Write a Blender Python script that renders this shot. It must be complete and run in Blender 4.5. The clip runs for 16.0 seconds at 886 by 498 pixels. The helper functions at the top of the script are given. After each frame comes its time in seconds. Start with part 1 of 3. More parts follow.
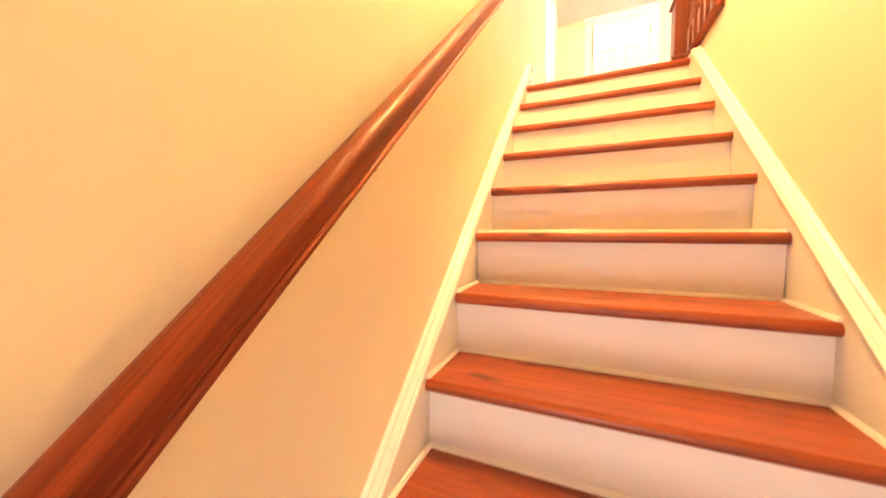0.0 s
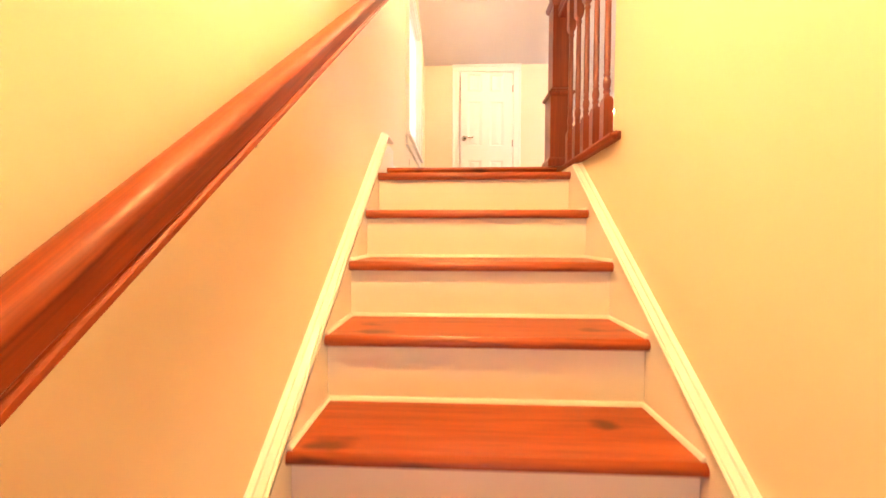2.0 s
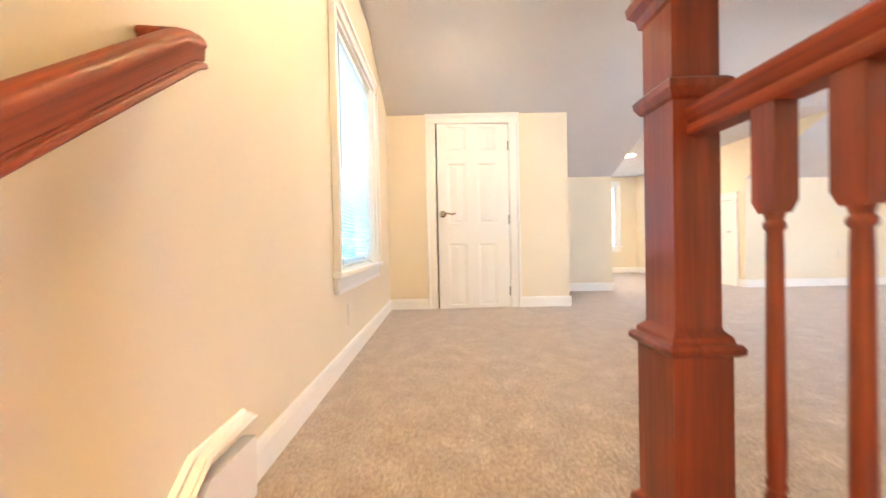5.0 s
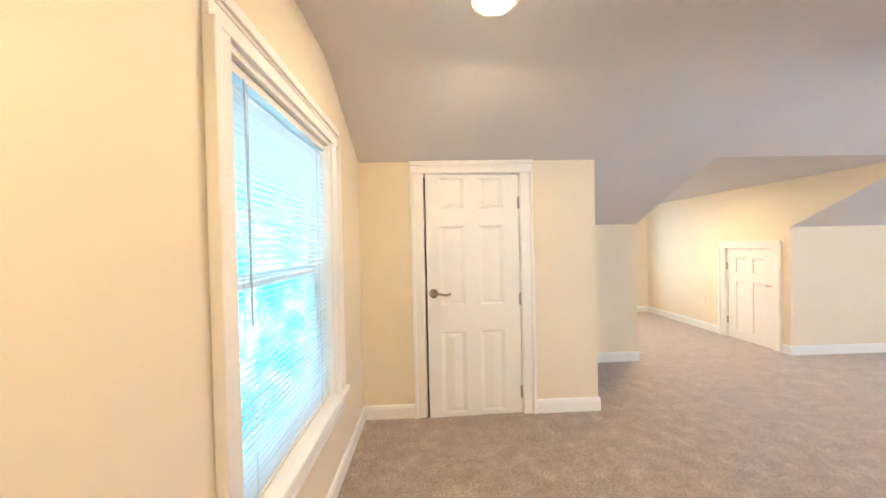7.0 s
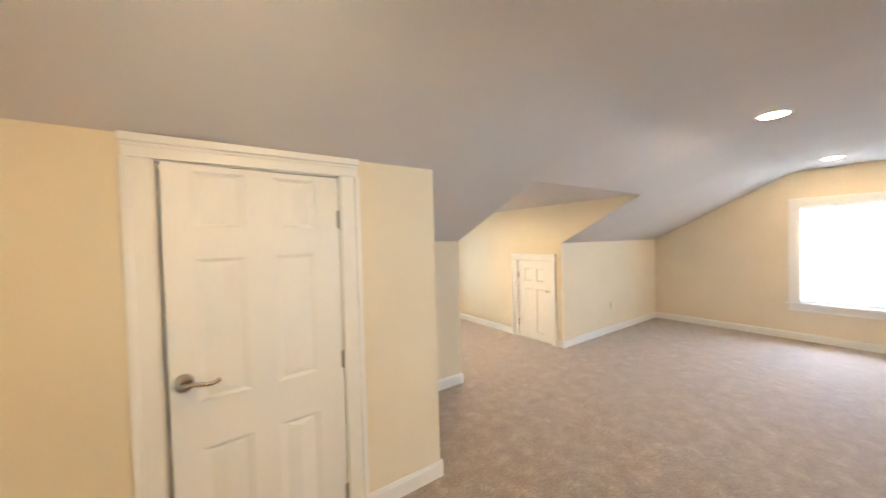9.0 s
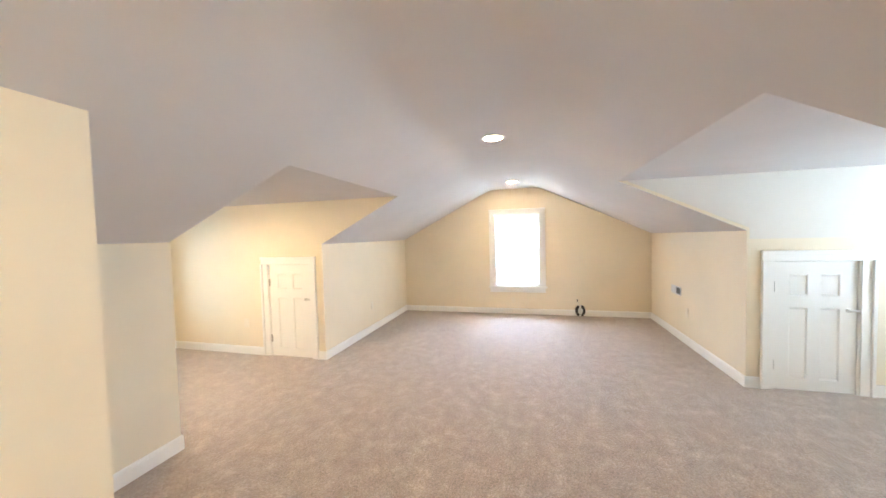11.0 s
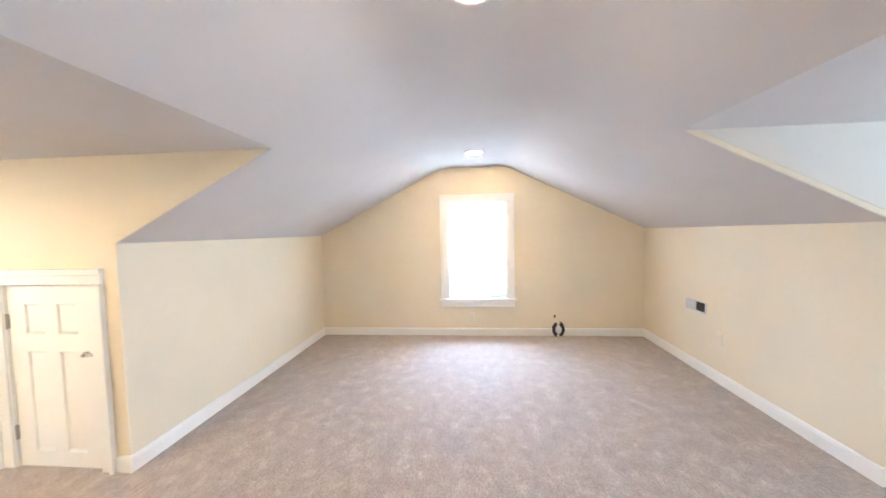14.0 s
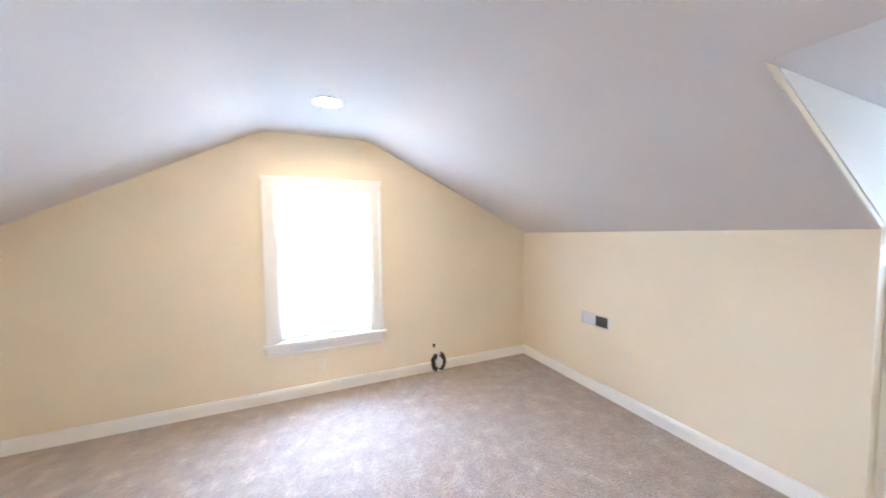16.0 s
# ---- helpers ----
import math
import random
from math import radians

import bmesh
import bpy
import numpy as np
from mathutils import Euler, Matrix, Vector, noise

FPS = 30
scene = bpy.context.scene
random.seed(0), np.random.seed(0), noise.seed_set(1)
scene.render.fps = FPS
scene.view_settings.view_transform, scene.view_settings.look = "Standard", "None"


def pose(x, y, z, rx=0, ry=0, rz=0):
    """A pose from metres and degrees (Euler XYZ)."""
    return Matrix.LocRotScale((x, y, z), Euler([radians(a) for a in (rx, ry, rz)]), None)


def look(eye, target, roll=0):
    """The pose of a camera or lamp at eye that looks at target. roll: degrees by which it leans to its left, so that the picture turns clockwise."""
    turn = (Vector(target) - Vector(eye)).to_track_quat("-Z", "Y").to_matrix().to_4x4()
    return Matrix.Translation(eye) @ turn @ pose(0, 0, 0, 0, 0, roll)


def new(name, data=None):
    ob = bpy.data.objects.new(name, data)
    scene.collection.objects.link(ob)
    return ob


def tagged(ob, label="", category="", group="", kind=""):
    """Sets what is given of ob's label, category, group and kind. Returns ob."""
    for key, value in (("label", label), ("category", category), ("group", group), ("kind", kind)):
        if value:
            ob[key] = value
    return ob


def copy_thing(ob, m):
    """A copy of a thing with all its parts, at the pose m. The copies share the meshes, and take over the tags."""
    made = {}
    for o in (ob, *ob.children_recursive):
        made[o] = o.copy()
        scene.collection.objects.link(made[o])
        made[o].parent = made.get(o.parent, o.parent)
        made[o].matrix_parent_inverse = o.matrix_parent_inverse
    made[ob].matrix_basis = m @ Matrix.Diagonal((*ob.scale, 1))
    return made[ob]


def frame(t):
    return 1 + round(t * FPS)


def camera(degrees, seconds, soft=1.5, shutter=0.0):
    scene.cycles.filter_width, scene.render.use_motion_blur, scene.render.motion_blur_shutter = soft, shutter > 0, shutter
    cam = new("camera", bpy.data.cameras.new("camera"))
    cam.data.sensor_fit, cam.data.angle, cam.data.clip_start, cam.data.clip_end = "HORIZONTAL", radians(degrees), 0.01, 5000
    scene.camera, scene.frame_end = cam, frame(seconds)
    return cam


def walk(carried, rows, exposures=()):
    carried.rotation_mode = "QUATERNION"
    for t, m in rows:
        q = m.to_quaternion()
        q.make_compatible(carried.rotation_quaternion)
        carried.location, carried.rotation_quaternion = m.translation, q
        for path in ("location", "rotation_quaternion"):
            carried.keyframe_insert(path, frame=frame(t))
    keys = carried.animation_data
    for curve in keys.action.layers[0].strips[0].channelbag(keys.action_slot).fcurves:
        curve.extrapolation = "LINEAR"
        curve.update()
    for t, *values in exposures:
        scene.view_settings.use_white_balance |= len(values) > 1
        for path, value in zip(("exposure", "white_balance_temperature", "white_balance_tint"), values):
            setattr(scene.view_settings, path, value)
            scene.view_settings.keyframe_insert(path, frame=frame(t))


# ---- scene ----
cam = camera(106.6, 16.0, 1.5, 0.4)
PATH = [
    (0, (0.451, -2.447, -1.099), (-0.346, -0.615, -1.207), -0.2),
    (0.5, (0.422, -2.253, -0.948), (-0.16, -0.342, -1.043), 0.0),
    (1, (0.436, -2.047, -0.768), (0.031, -0.09, -0.854), -0.1),
    (1.5, (0.472, -1.832, -0.58), (0.328, 0.161, -0.659), -0.1),
    (2, (0.435, -1.667, -0.392), (0.354, 0.33, -0.465), 0.1),
    (2.5, (0.493, -1.463, -0.204), (0.423, 0.534, -0.273), -0.0),
    (3, (0.472, -1.219, -0.052), (0.399, 0.778, -0.116), -0.1),
    (3.5, (0.489, -1.004, 0.083), (0.408, 0.993, 0.026), -0.3),
    (4, (0.515, -0.773, 0.263), (0.437, 1.225, 0.217), -0.4),
    (4.5, (0.513, -0.617, 0.46), (0.529, 1.383, 0.422), -0.7),
    (5, (0.517, -0.408, 0.622), (0.522, 1.592, 0.598), -1.2),
    (7.5, (0.519, 0.587, 1.371), (0.656, 2.583, 1.346), -1.3),
    (8, (0.536, 0.811, 1.418), (0.934, 2.771, 1.387), -1.2),
    (8.5, (0.542, 1.0, 1.439), (1.322, 2.841, 1.411), -1.4),
    (9, (0.648, 1.132, 1.457), (1.788, 2.775, 1.407), -1.5),
    (9.5, (0.78, 1.287, 1.462), (2.263, 2.628, 1.395), -1.6),
    (10, (0.843, 1.326, 1.433), (2.579, 2.318, 1.367), -1.6),
    (12.5, (1.557, 1.621, 1.465), (3.528, 1.941, 1.358), -1.4),
    (13, (1.888, 1.663, 1.454), (3.865, 1.945, 1.347), -1.4),
    (13.5, (2.214, 1.671, 1.446), (4.204, 1.844, 1.336), -1.2),
    (14, (2.626, 1.724, 1.417), (4.616, 1.894, 1.31), -1.2),
    (14.5, (3.013, 1.847, 1.395), (5.004, 2.006, 1.29), -1.1),
    (15, (3.374, 1.953, 1.444), (5.367, 1.843, 1.326), -0.9),
    (15.5, (3.725, 1.939, 1.43), (5.675, 1.507, 1.328), -0.8),
    (16, (3.992, 1.899, 1.432), (5.814, 1.08, 1.321), -0.6),
]
walk(cam, [(t, look(eye, target, roll)) for t, eye, target, roll in PATH],
     [(0, 1.58, 8900, 23), (1.0, 1.32, 9100, 29), (2.0, 0.98, 9200, 36), (2.5, 0.80, 9000, 43), (3.0, 0.67, 8600, 45), (3.5, 0.70, 8200, 34), (4.2, 0.63, 7300, 23), (5.0, 0.70, 6300, 14),
      (7.5, 0.20, 6300, 12), (8.5, -0.05, 6600, 10), (9.2, 0.12, 6650, 10), (10.0, 0.24, 6550, 10), (12.5, 0.45, 6150, 10), (14.5, 0.42, 5800, 10), (16.0, 0.42, 5650, 10)])

# ---- world and light ----
world = bpy.data.worlds.new("sky")
scene.world = world
world.use_nodes = True
wn = world.node_tree
sky = wn.nodes.new("ShaderNodeTexSky")
sky.sky_type, sky.sun_disc = "NISHITA", False
sky.sun_elevation, sky.sun_rotation = radians(48), radians(200)
wn.links.new(sky.outputs[0], wn.nodes["Background"].inputs[0])
wn.nodes["Background"].inputs[1].default_value = 0.12
sun = new("sun", bpy.data.lights.new("sun", "SUN"))
sun.data.energy, sun.data.angle, sun.data.color = 1.0, radians(12), (1.0, 0.96, 0.9)
sun.matrix_world = look((0, -20, 22), (3.5, 1.6, 0))

CAN_POWER = 230.0     # emission of the recessed lamps
SKY_GLOW = 5.2       # daylight backdrops outside the windows
STAIR_POWER = 400.0   # the brighter lamp over the stairs
WARM = (1.0, 0.73, 0.42)
AMBER = (1.0, 0.72, 0.32)


def area_lamp(name, m, w, h, energy, colour=(0.66, 0.83, 1.0)):
    """A rectangular area lamp: daylight in a window's opening, or added fill."""
    ob = new(name, bpy.data.lights.new(name, "AREA"))
    ob.data.shape, ob.data.size, ob.data.size_y = "RECTANGLE", w, h
    ob.data.energy, ob.data.color = energy, colour
    ob.matrix_world = m
    return ob


# ---- materials ----
def material(name, colour, rough=0.5, metal=0.0, spec=0.5):
    m = bpy.data.materials.new(name)
    m.use_nodes = True
    b = m.node_tree.nodes["Principled BSDF"]
    b.inputs["Base Color"].default_value = (*colour, 1)
    b.inputs["Roughness"].default_value = rough
    b.inputs["Metallic"].default_value = metal
    b.inputs["Specular IOR Level"].default_value = spec
    return m


def node(m, kind, **sets):
    n = m.node_tree.nodes.new(kind)
    for key, value in sets.items():
        n.inputs[key.replace("_", " ")].default_value = value
    return n


def wire(m, a, b):
    m.node_tree.links.new(a, b)


def position(m, scale=(1, 1, 1)):
    tc = m.node_tree.nodes.new("ShaderNodeTexCoord")
    mp = m.node_tree.nodes.new("ShaderNodeMapping")
    mp.inputs["Scale"].default_value = scale
    wire(m, tc.outputs["Object"], mp.inputs["Vector"])
    return mp.outputs["Vector"]


def ramp(m, fac, stops):
    r = m.node_tree.nodes.new("ShaderNodeValToRGB")
    while len(r.color_ramp.elements) < len(stops):
        r.color_ramp.elements.new(0.5)
    for e, (p, c) in zip(r.color_ramp.elements, stops):
        e.position, e.color = p, (*c, 1)
    wire(m, fac, r.inputs[0])
    return r.outputs[0]


def bump(m, height, strength, distance):
    b = node(m, "ShaderNodeBump", Strength=strength, Distance=distance)
    wire(m, height, b.inputs["Height"])
    return b


def paint(name, colour, rough, grain=260, depth=0.0006, vary=0.03):
    """Rolled wall paint: faint orange-peel relief and slow tone changes."""
    m = material(name, colour, rough, 0, 0.35)
    b = m.node_tree.nodes["Principled BSDF"]
    v = position(m)
    slow = node(m, "ShaderNodeTexNoise", Scale=1.7, Detail=4.0)
    fine = node(m, "ShaderNodeTexNoise", Scale=float(grain), Detail=3.0)
    wire(m, v, slow.inputs["Vector"]), wire(m, v, fine.inputs["Vector"])
    dark = tuple(c * (1 - vary) for c in colour)
    lite = tuple(min(1, c * (1 + vary)) for c in colour)
    wire(m, ramp(m, slow.outputs["Fac"], [(0.3, dark), (0.7, lite)]), b.inputs["Base Color"])
    wire(m, bump(m, fine.outputs["Fac"], 0.35, depth).outputs[0], b.inputs["Normal"])
    return m


def stained_wood(name, axis, dark, mid, lite, rough=0.34, knots=0.0, grain=0.85):
    """Varnished stained pine; the grain runs along axis."""
    m = material(name, mid, rough, 0, 0.5)
    b = m.node_tree.nodes["Principled BSDF"]
    b.inputs["Coat Weight"].default_value = 0.12
    b.inputs["Coat Roughness"].default_value = 0.18
    info = m.node_tree.nodes.new("ShaderNodeObjectInfo")
    tc = m.node_tree.nodes.new("ShaderNodeTexCoord")
    add = m.node_tree.nodes.new("ShaderNodeVectorMath")
    add.operation = "MULTIPLY_ADD"
    comb = m.node_tree.nodes.new("ShaderNodeCombineXYZ")
    for k in range(3):
        wire(m, info.outputs["Random"], comb.inputs[k])
    wire(m, comb.outputs[0], add.inputs[0])
    add.inputs[1].default_value = (7.3, 11.1, 5.7)
    wire(m, tc.outputs["Object"], add.inputs[2])
    mp = m.node_tree.nodes.new("ShaderNodeMapping")
    s = [24.0, 24.0, 24.0]
    s[axis] = 0.6
    mp.inputs["Scale"].default_value = s
    wire(m, add.outputs[0], mp.inputs["Vector"])
    big = node(m, "ShaderNodeTexNoise", Scale=1.0, Detail=5.0, Roughness=0.6, Distortion=1.2)
    wire(m, mp.outputs[0], big.inputs["Vector"])
    mp2 = m.node_tree.nodes.new("ShaderNodeMapping")
    s = [160.0, 160.0, 160.0]
    s[axis] = 5.0
    mp2.inputs["Scale"].default_value = s
    wire(m, add.outputs[0], mp2.inputs["Vector"])
    fine = node(m, "ShaderNodeTexNoise", Scale=1.0, Detail=4.0)
    wire(m, mp2.outputs[0], fine.inputs["Vector"])
    mp3 = m.node_tree.nodes.new("ShaderNodeMapping")
    s = [9.0, 9.0, 9.0]
    s[axis] = 3.6
    mp3.inputs["Scale"].default_value = s
    wire(m, add.outputs[0], mp3.inputs["Vector"])
    warp = node(m, "ShaderNodeTexNoise", Scale=2.0, Detail=2.0)
    wire(m, mp3.outputs[0], warp.inputs["Vector"])
    lift = m.node_tree.nodes.new("ShaderNodeVectorMath")
    lift.operation = "MULTIPLY_ADD"
    wire(m, warp.outputs["Color"], lift.inputs[0])
    lift.inputs[1].default_value = (0.5, 0.5, 0.5)
    wire(m, mp3.outputs[0], lift.inputs[2])
    blot = node(m, "ShaderNodeTexVoronoi", Scale=1.0, Randomness=1.0)
    wire(m, lift.outputs[0], blot.inputs["Vector"])
    col = ramp(m, big.outputs["Fac"], [(0.28, dark), (0.5, mid), (0.72, lite)])
    mix = m.node_tree.nodes.new("ShaderNodeMixRGB")
    mix.blend_type = "MULTIPLY"
    mix.inputs[0].default_value = grain
    wire(m, col, mix.inputs[1])
    wire(m, ramp(m, fine.outputs["Fac"], [(0.3, (0.55, 0.5, 0.48)), (0.6, (1, 1, 1))]), mix.inputs[2])
    mix2 = m.node_tree.nodes.new("ShaderNodeMixRGB")
    mix2.blend_type = "MULTIPLY"
    mix2.inputs[0].default_value = knots
    wire(m, mix.outputs[0], mix2.inputs[1])
    wire(m, ramp(m, blot.outputs["Distance"], [(0.08, (0.20, 0.14, 0.13)), (0.15, (0.52, 0.42, 0.40)), (0.24, (1, 1, 1))]), mix2.inputs[2])
    wire(m, mix2.outputs[0], b.inputs["Base Color"])
    wire(m, bump(m, fine.outputs["Fac"], 0.12, 0.0006).outputs[0], b.inputs["Normal"])
    return m


def carpet_material():
    """Cut-pile carpet: taupe tufts, with the nap brushed in soft patches."""
    m = material("carpet_pile", (0.42, 0.33, 0.26), 0.8, 0, 0.2)
    b = m.node_tree.nodes["Principled BSDF"]
    b.inputs["Sheen Weight"].default_value = 0.5
    b.inputs["Sheen Roughness"].default_value = 0.5
    v = position(m)
    nap = node(m, "ShaderNodeTexNoise", Scale=9.0, Detail=4.0, Roughness=0.6, Distortion=0.1)
    mid = node(m, "ShaderNodeTexNoise", Scale=75.0, Detail=4.0, Roughness=0.8)
    tuft = node(m, "ShaderNodeTexVoronoi", Scale=170.0)
    for n in (nap, mid, tuft):
        wire(m, v, n.inputs["Vector"])
    base = ramp(m, nap.outputs["Fac"], [(0.32, (0.38, 0.301, 0.245)), (0.48, (0.435, 0.349, 0.286)), (0.58, (0.475, 0.387, 0.322)), (0.70, (0.58, 0.485, 0.412))])
    mix = m.node_tree.nodes.new("ShaderNodeMixRGB")
    mix.blend_type = "MULTIPLY"
    mix.inputs[0].default_value = 0.75
    wire(m, base, mix.inputs[1])
    wire(m, ramp(m, mid.outputs["Fac"], [(0.32, (0.34, 0.32, 0.30)), (0.5, (0.95, 0.94, 0.93)), (0.68, (1.45, 1.44, 1.42))]), mix.inputs[2])
    mix2 = m.node_tree.nodes.new("ShaderNodeMixRGB")
    mix2.blend_type = "MULTIPLY"
    mix2.inputs[0].default_value = 0.6
    wire(m, mix.outputs[0], mix2.inputs[1])
    wire(m, ramp(m, tuft.outputs["Distance"], [(0.0, (1.1, 1.1, 1.1)), (0.75, (0.5, 0.48, 0.46))]), mix2.inputs[2])
    wire(m, mix2.outputs[0], b.inputs["Base Color"])
    h = node(m, "ShaderNodeMath")
    h.operation = "MULTIPLY_ADD"
    wire(m, mid.outputs["Fac"], h.inputs[0])
    h.inputs[1].default_value = 1.6
    inv = node(m, "ShaderNodeMath")
    inv.operation = "SUBTRACT"
    inv.inputs[0].default_value = 1.0
    wire(m, tuft.outputs["Distance"], inv.inputs[1])
    wire(m, inv.outputs[0], h.inputs[2])
    wire(m, bump(m, h.outputs[0], 0.45, 0.006).outputs[0], b.inputs["Normal"])
    return m


def glow(name, colour, strength):
    m = bpy.data.materials.new(name)
    m.use_nodes = True
    nt = m.node_tree
    nt.nodes.remove(nt.nodes["Principled BSDF"])
    e = nt.nodes.new("ShaderNodeEmission")
    e.inputs[0].default_value, e.inputs[1].default_value = (*colour, 1), strength
    nt.links.new(e.outputs[0], nt.nodes["Material Output"].inputs[0])
    return m


def outdoors(name):
    """Far bright sky with pale sunlit leaves low down, seen through blinds."""
    m = glow(name, (0.43, 0.79, 1.00), SKY_GLOW)
    e = [n for n in m.node_tree.nodes if n.type == "EMISSION"][0]
    v = position(m)
    leaf = node(m, "ShaderNodeTexNoise", Scale=0.9, Detail=6.0, Roughness=0.7)
    wire(m, v, leaf.inputs["Vector"])
    wire(m, ramp(m, leaf.outputs["Fac"], [(0.36, (0.02, 0.15, 0.27)), (0.46, (0.06, 0.27, 0.40)), (0.58, (0.17, 0.38, 0.48)), (0.70, (0.36, 0.46, 0.52))]), e.inputs[0])
    return m


def glass_material():
    m = bpy.data.materials.new("window_glass")
    m.use_nodes = True
    nt = m.node_tree
    nt.nodes.remove(nt.nodes["Principled BSDF"])
    t, g, x = nt.nodes.new("ShaderNodeBsdfTransparent"), nt.nodes.new("ShaderNodeBsdfGlossy"), nt.nodes.new("ShaderNodeMixShader")
    g.inputs["Roughness"].default_value = 0.02
    x.inputs[0].default_value = 0.06
    nt.links.new(t.outputs[0], x.inputs[1]), nt.links.new(g.outputs[0], x.inputs[2])
    nt.links.new(x.outputs[0], nt.nodes["Material Output"].inputs[0])
    return m


def slat_material(name, through_light):
    m = material(name, (0.86, 0.87, 0.88), 0.45)
    b = m.node_tree.nodes["Principled BSDF"]
    nt = m.node_tree
    tr, mx = nt.nodes.new("ShaderNodeBsdfTranslucent"), nt.nodes.new("ShaderNodeMixShader")
    tr.inputs[0].default_value = (0.92, 0.94, 0.95, 1)
    mx.inputs[0].default_value = through_light
    nt.links.new(b.outputs[0], mx.inputs[1]), nt.links.new(tr.outputs[0], mx.inputs[2])
    nt.links.new(mx.outputs[0], nt.nodes["Material Output"].inputs[0])
    return m


WALL = paint("cream_wall_paint", (0.79, 0.70, 0.54), 0.6)
CEIL = paint("ceiling_paint", (0.665, 0.63, 0.615), 0.75, 180, 0.0009)
# paler copy of the wall colour, with daylight mixed in
DAYLIT_WALL = paint("daylit_wall_tone", (0.72, 0.675, 0.61), 0.65)
TRIM = paint("white_trim_paint", (0.86, 0.845, 0.81), 0.32, 90, 0.0003, 0.015)
RISER = paint("white_riser_paint", (0.80, 0.78, 0.74), 0.4, 120, 0.0004, 0.03)
WOOD_X = stained_wood("stained_pine_across", 0, (0.23, 0.039, 0.013), (0.35, 0.068, 0.022), (0.43, 0.098, 0.033), 0.43, 0.9, 0.65)
WOOD_Y = stained_wood("stained_pine_along", 1, (0.15, 0.023, 0.008), (0.265, 0.045, 0.015), (0.34, 0.070, 0.023), 0.52, 0.0, 0.8)
WOOD_Y.node_tree.nodes["Principled BSDF"].inputs["Specular IOR Level"].default_value = 0.3
WOOD_Y.node_tree.nodes["Principled BSDF"].inputs["Coat Weight"].default_value = 0.05
WOOD_Z = stained_wood("stained_pine_upright", 2, (0.125, 0.021, 0.009), (0.190, 0.032, 0.0125), (0.26, 0.050, 0.018), 0.33, 0.0, 0.5)
CARPET = carpet_material()
LATCH = material("bright_latch_steel", (0.62, 0.60, 0.57), 0.35, 0.8)
NICKEL = material("brushed_nickel", (0.40, 0.355, 0.31), 0.25, 1.0)
HINGE = material("dull_hinge_steel", (0.42, 0.40, 0.37), 0.38, 1.0)
GLASS = glass_material()
SLAT = slat_material("blind_slat", 0.6)
SLAT_CLOSED = slat_material("closed_blind_slat", 0.92)
CORD = material("blind_cord", (0.60, 0.62, 0.63), 0.6)
# vent metal darkened to stand for shade in the open half
VENT_SHADED = material("shaded_vent_louvre", (0.10, 0.10, 0.10), 0.5)
IVORY = material("ivory_plastic", (0.77, 0.70, 0.57), 0.4)
PLASTIC = material("white_plastic", (0.82, 0.80, 0.76), 0.35)
DUCT_SHADE = material("duct_shade_black", (0.03, 0.03, 0.03), 0.6)
VENT_METAL = material("enamelled_vent_metal", (0.66, 0.66, 0.66), 0.45)
CABLE_BLACK = material("black_cable_jacket", (0.02, 0.02, 0.022), 0.4)
CABLE_GREY = material("white_cable_jacket", (0.70, 0.70, 0.70), 0.45)
LAMP_GLOW = glow("lamp_lens", WARM, CAN_POWER)
GABLE_GLOW = glow("gable_lamp_lens", WARM, CAN_POWER * 1.4)
WEST_GLOW = glow("west_lamp_lens", WARM, CAN_POWER * 1.3)
DORMER_GLOW = glow("dormer_lamp_lens", WARM, CAN_POWER * 2.0)
HEAD_GLOW = glow("stair_head_lamp_lens", AMBER, CAN_POWER * 0.42)
STAIR_GLOW = glow("stair_lamp_lens", AMBER, STAIR_POWER)
OUTSIDE = outdoors("outside_light")
SUBFLOOR = material("lower_floor_wood", (0.25, 0.12, 0.06), 0.4)


# ---- mesh helpers ----
def box(bm, lo, hi, bevel=0.0):
    vs = [bm.verts.new((x, y, z)) for x in (lo[0], hi[0]) for y in (lo[1], hi[1]) for z in (lo[2], hi[2])]
    fs = [bm.faces.new([vs[i] for i in q]) for q in ((0, 1, 3, 2), (4, 6, 7, 5), (0, 4, 5, 1), (2, 3, 7, 6), (0, 2, 6, 4), (1, 5, 7, 3))]
    if bevel:
        es = list({e for f in fs for e in f.edges})
        bmesh.ops.bevel(bm, geom=es, offset=bevel, segments=2, profile=0.6, affect="EDGES")
    return vs


def prism(bm, pts, axis, a, b, bevel=0.0):
    """A polygon in the two other axes (in x, y, z order), pushed from a to b along axis."""
    def at(p, v):
        q = list(p)
        q.insert(axis, v)
        return bm.verts.new(q)
    lo, hi = [at(p, a) for p in pts], [at(p, b) for p in pts]
    n = len(pts)
    fs = [bm.faces.new(lo), bm.faces.new(hi[::-1])]
    fs += [bm.faces.new((lo[i], hi[i], hi[(i + 1) % n], lo[(i + 1) % n])) for i in range(n)]
    if bevel:
        bmesh.ops.bevel(bm, geom=list({e for f in fs for e in f.edges}), offset=bevel, segments=2, profile=0.6, affect="EDGES")


def lathe(bm, rings, centre, seg=16, axis=2):
    """Rings of (radius, height) turned about an axis through centre."""
    loops = []
    for r, h in rings:
        loop = []
        for i in range(seg):
            a = 2 * math.pi * i / seg
            p = [r * math.cos(a), r * math.sin(a)]
            p.insert(axis, h)
            loop.append(bm.verts.new([c + d for c, d in zip(centre, p)]))
        loops.append(loop)
    for a, b in zip(loops, loops[1:]):
        for i in range(seg):
            bm.faces.new((a[i], a[(i + 1) % seg], b[(i + 1) % seg], b[i]))
    bm.faces.new(loops[0][::-1]), bm.faces.new(loops[-1])


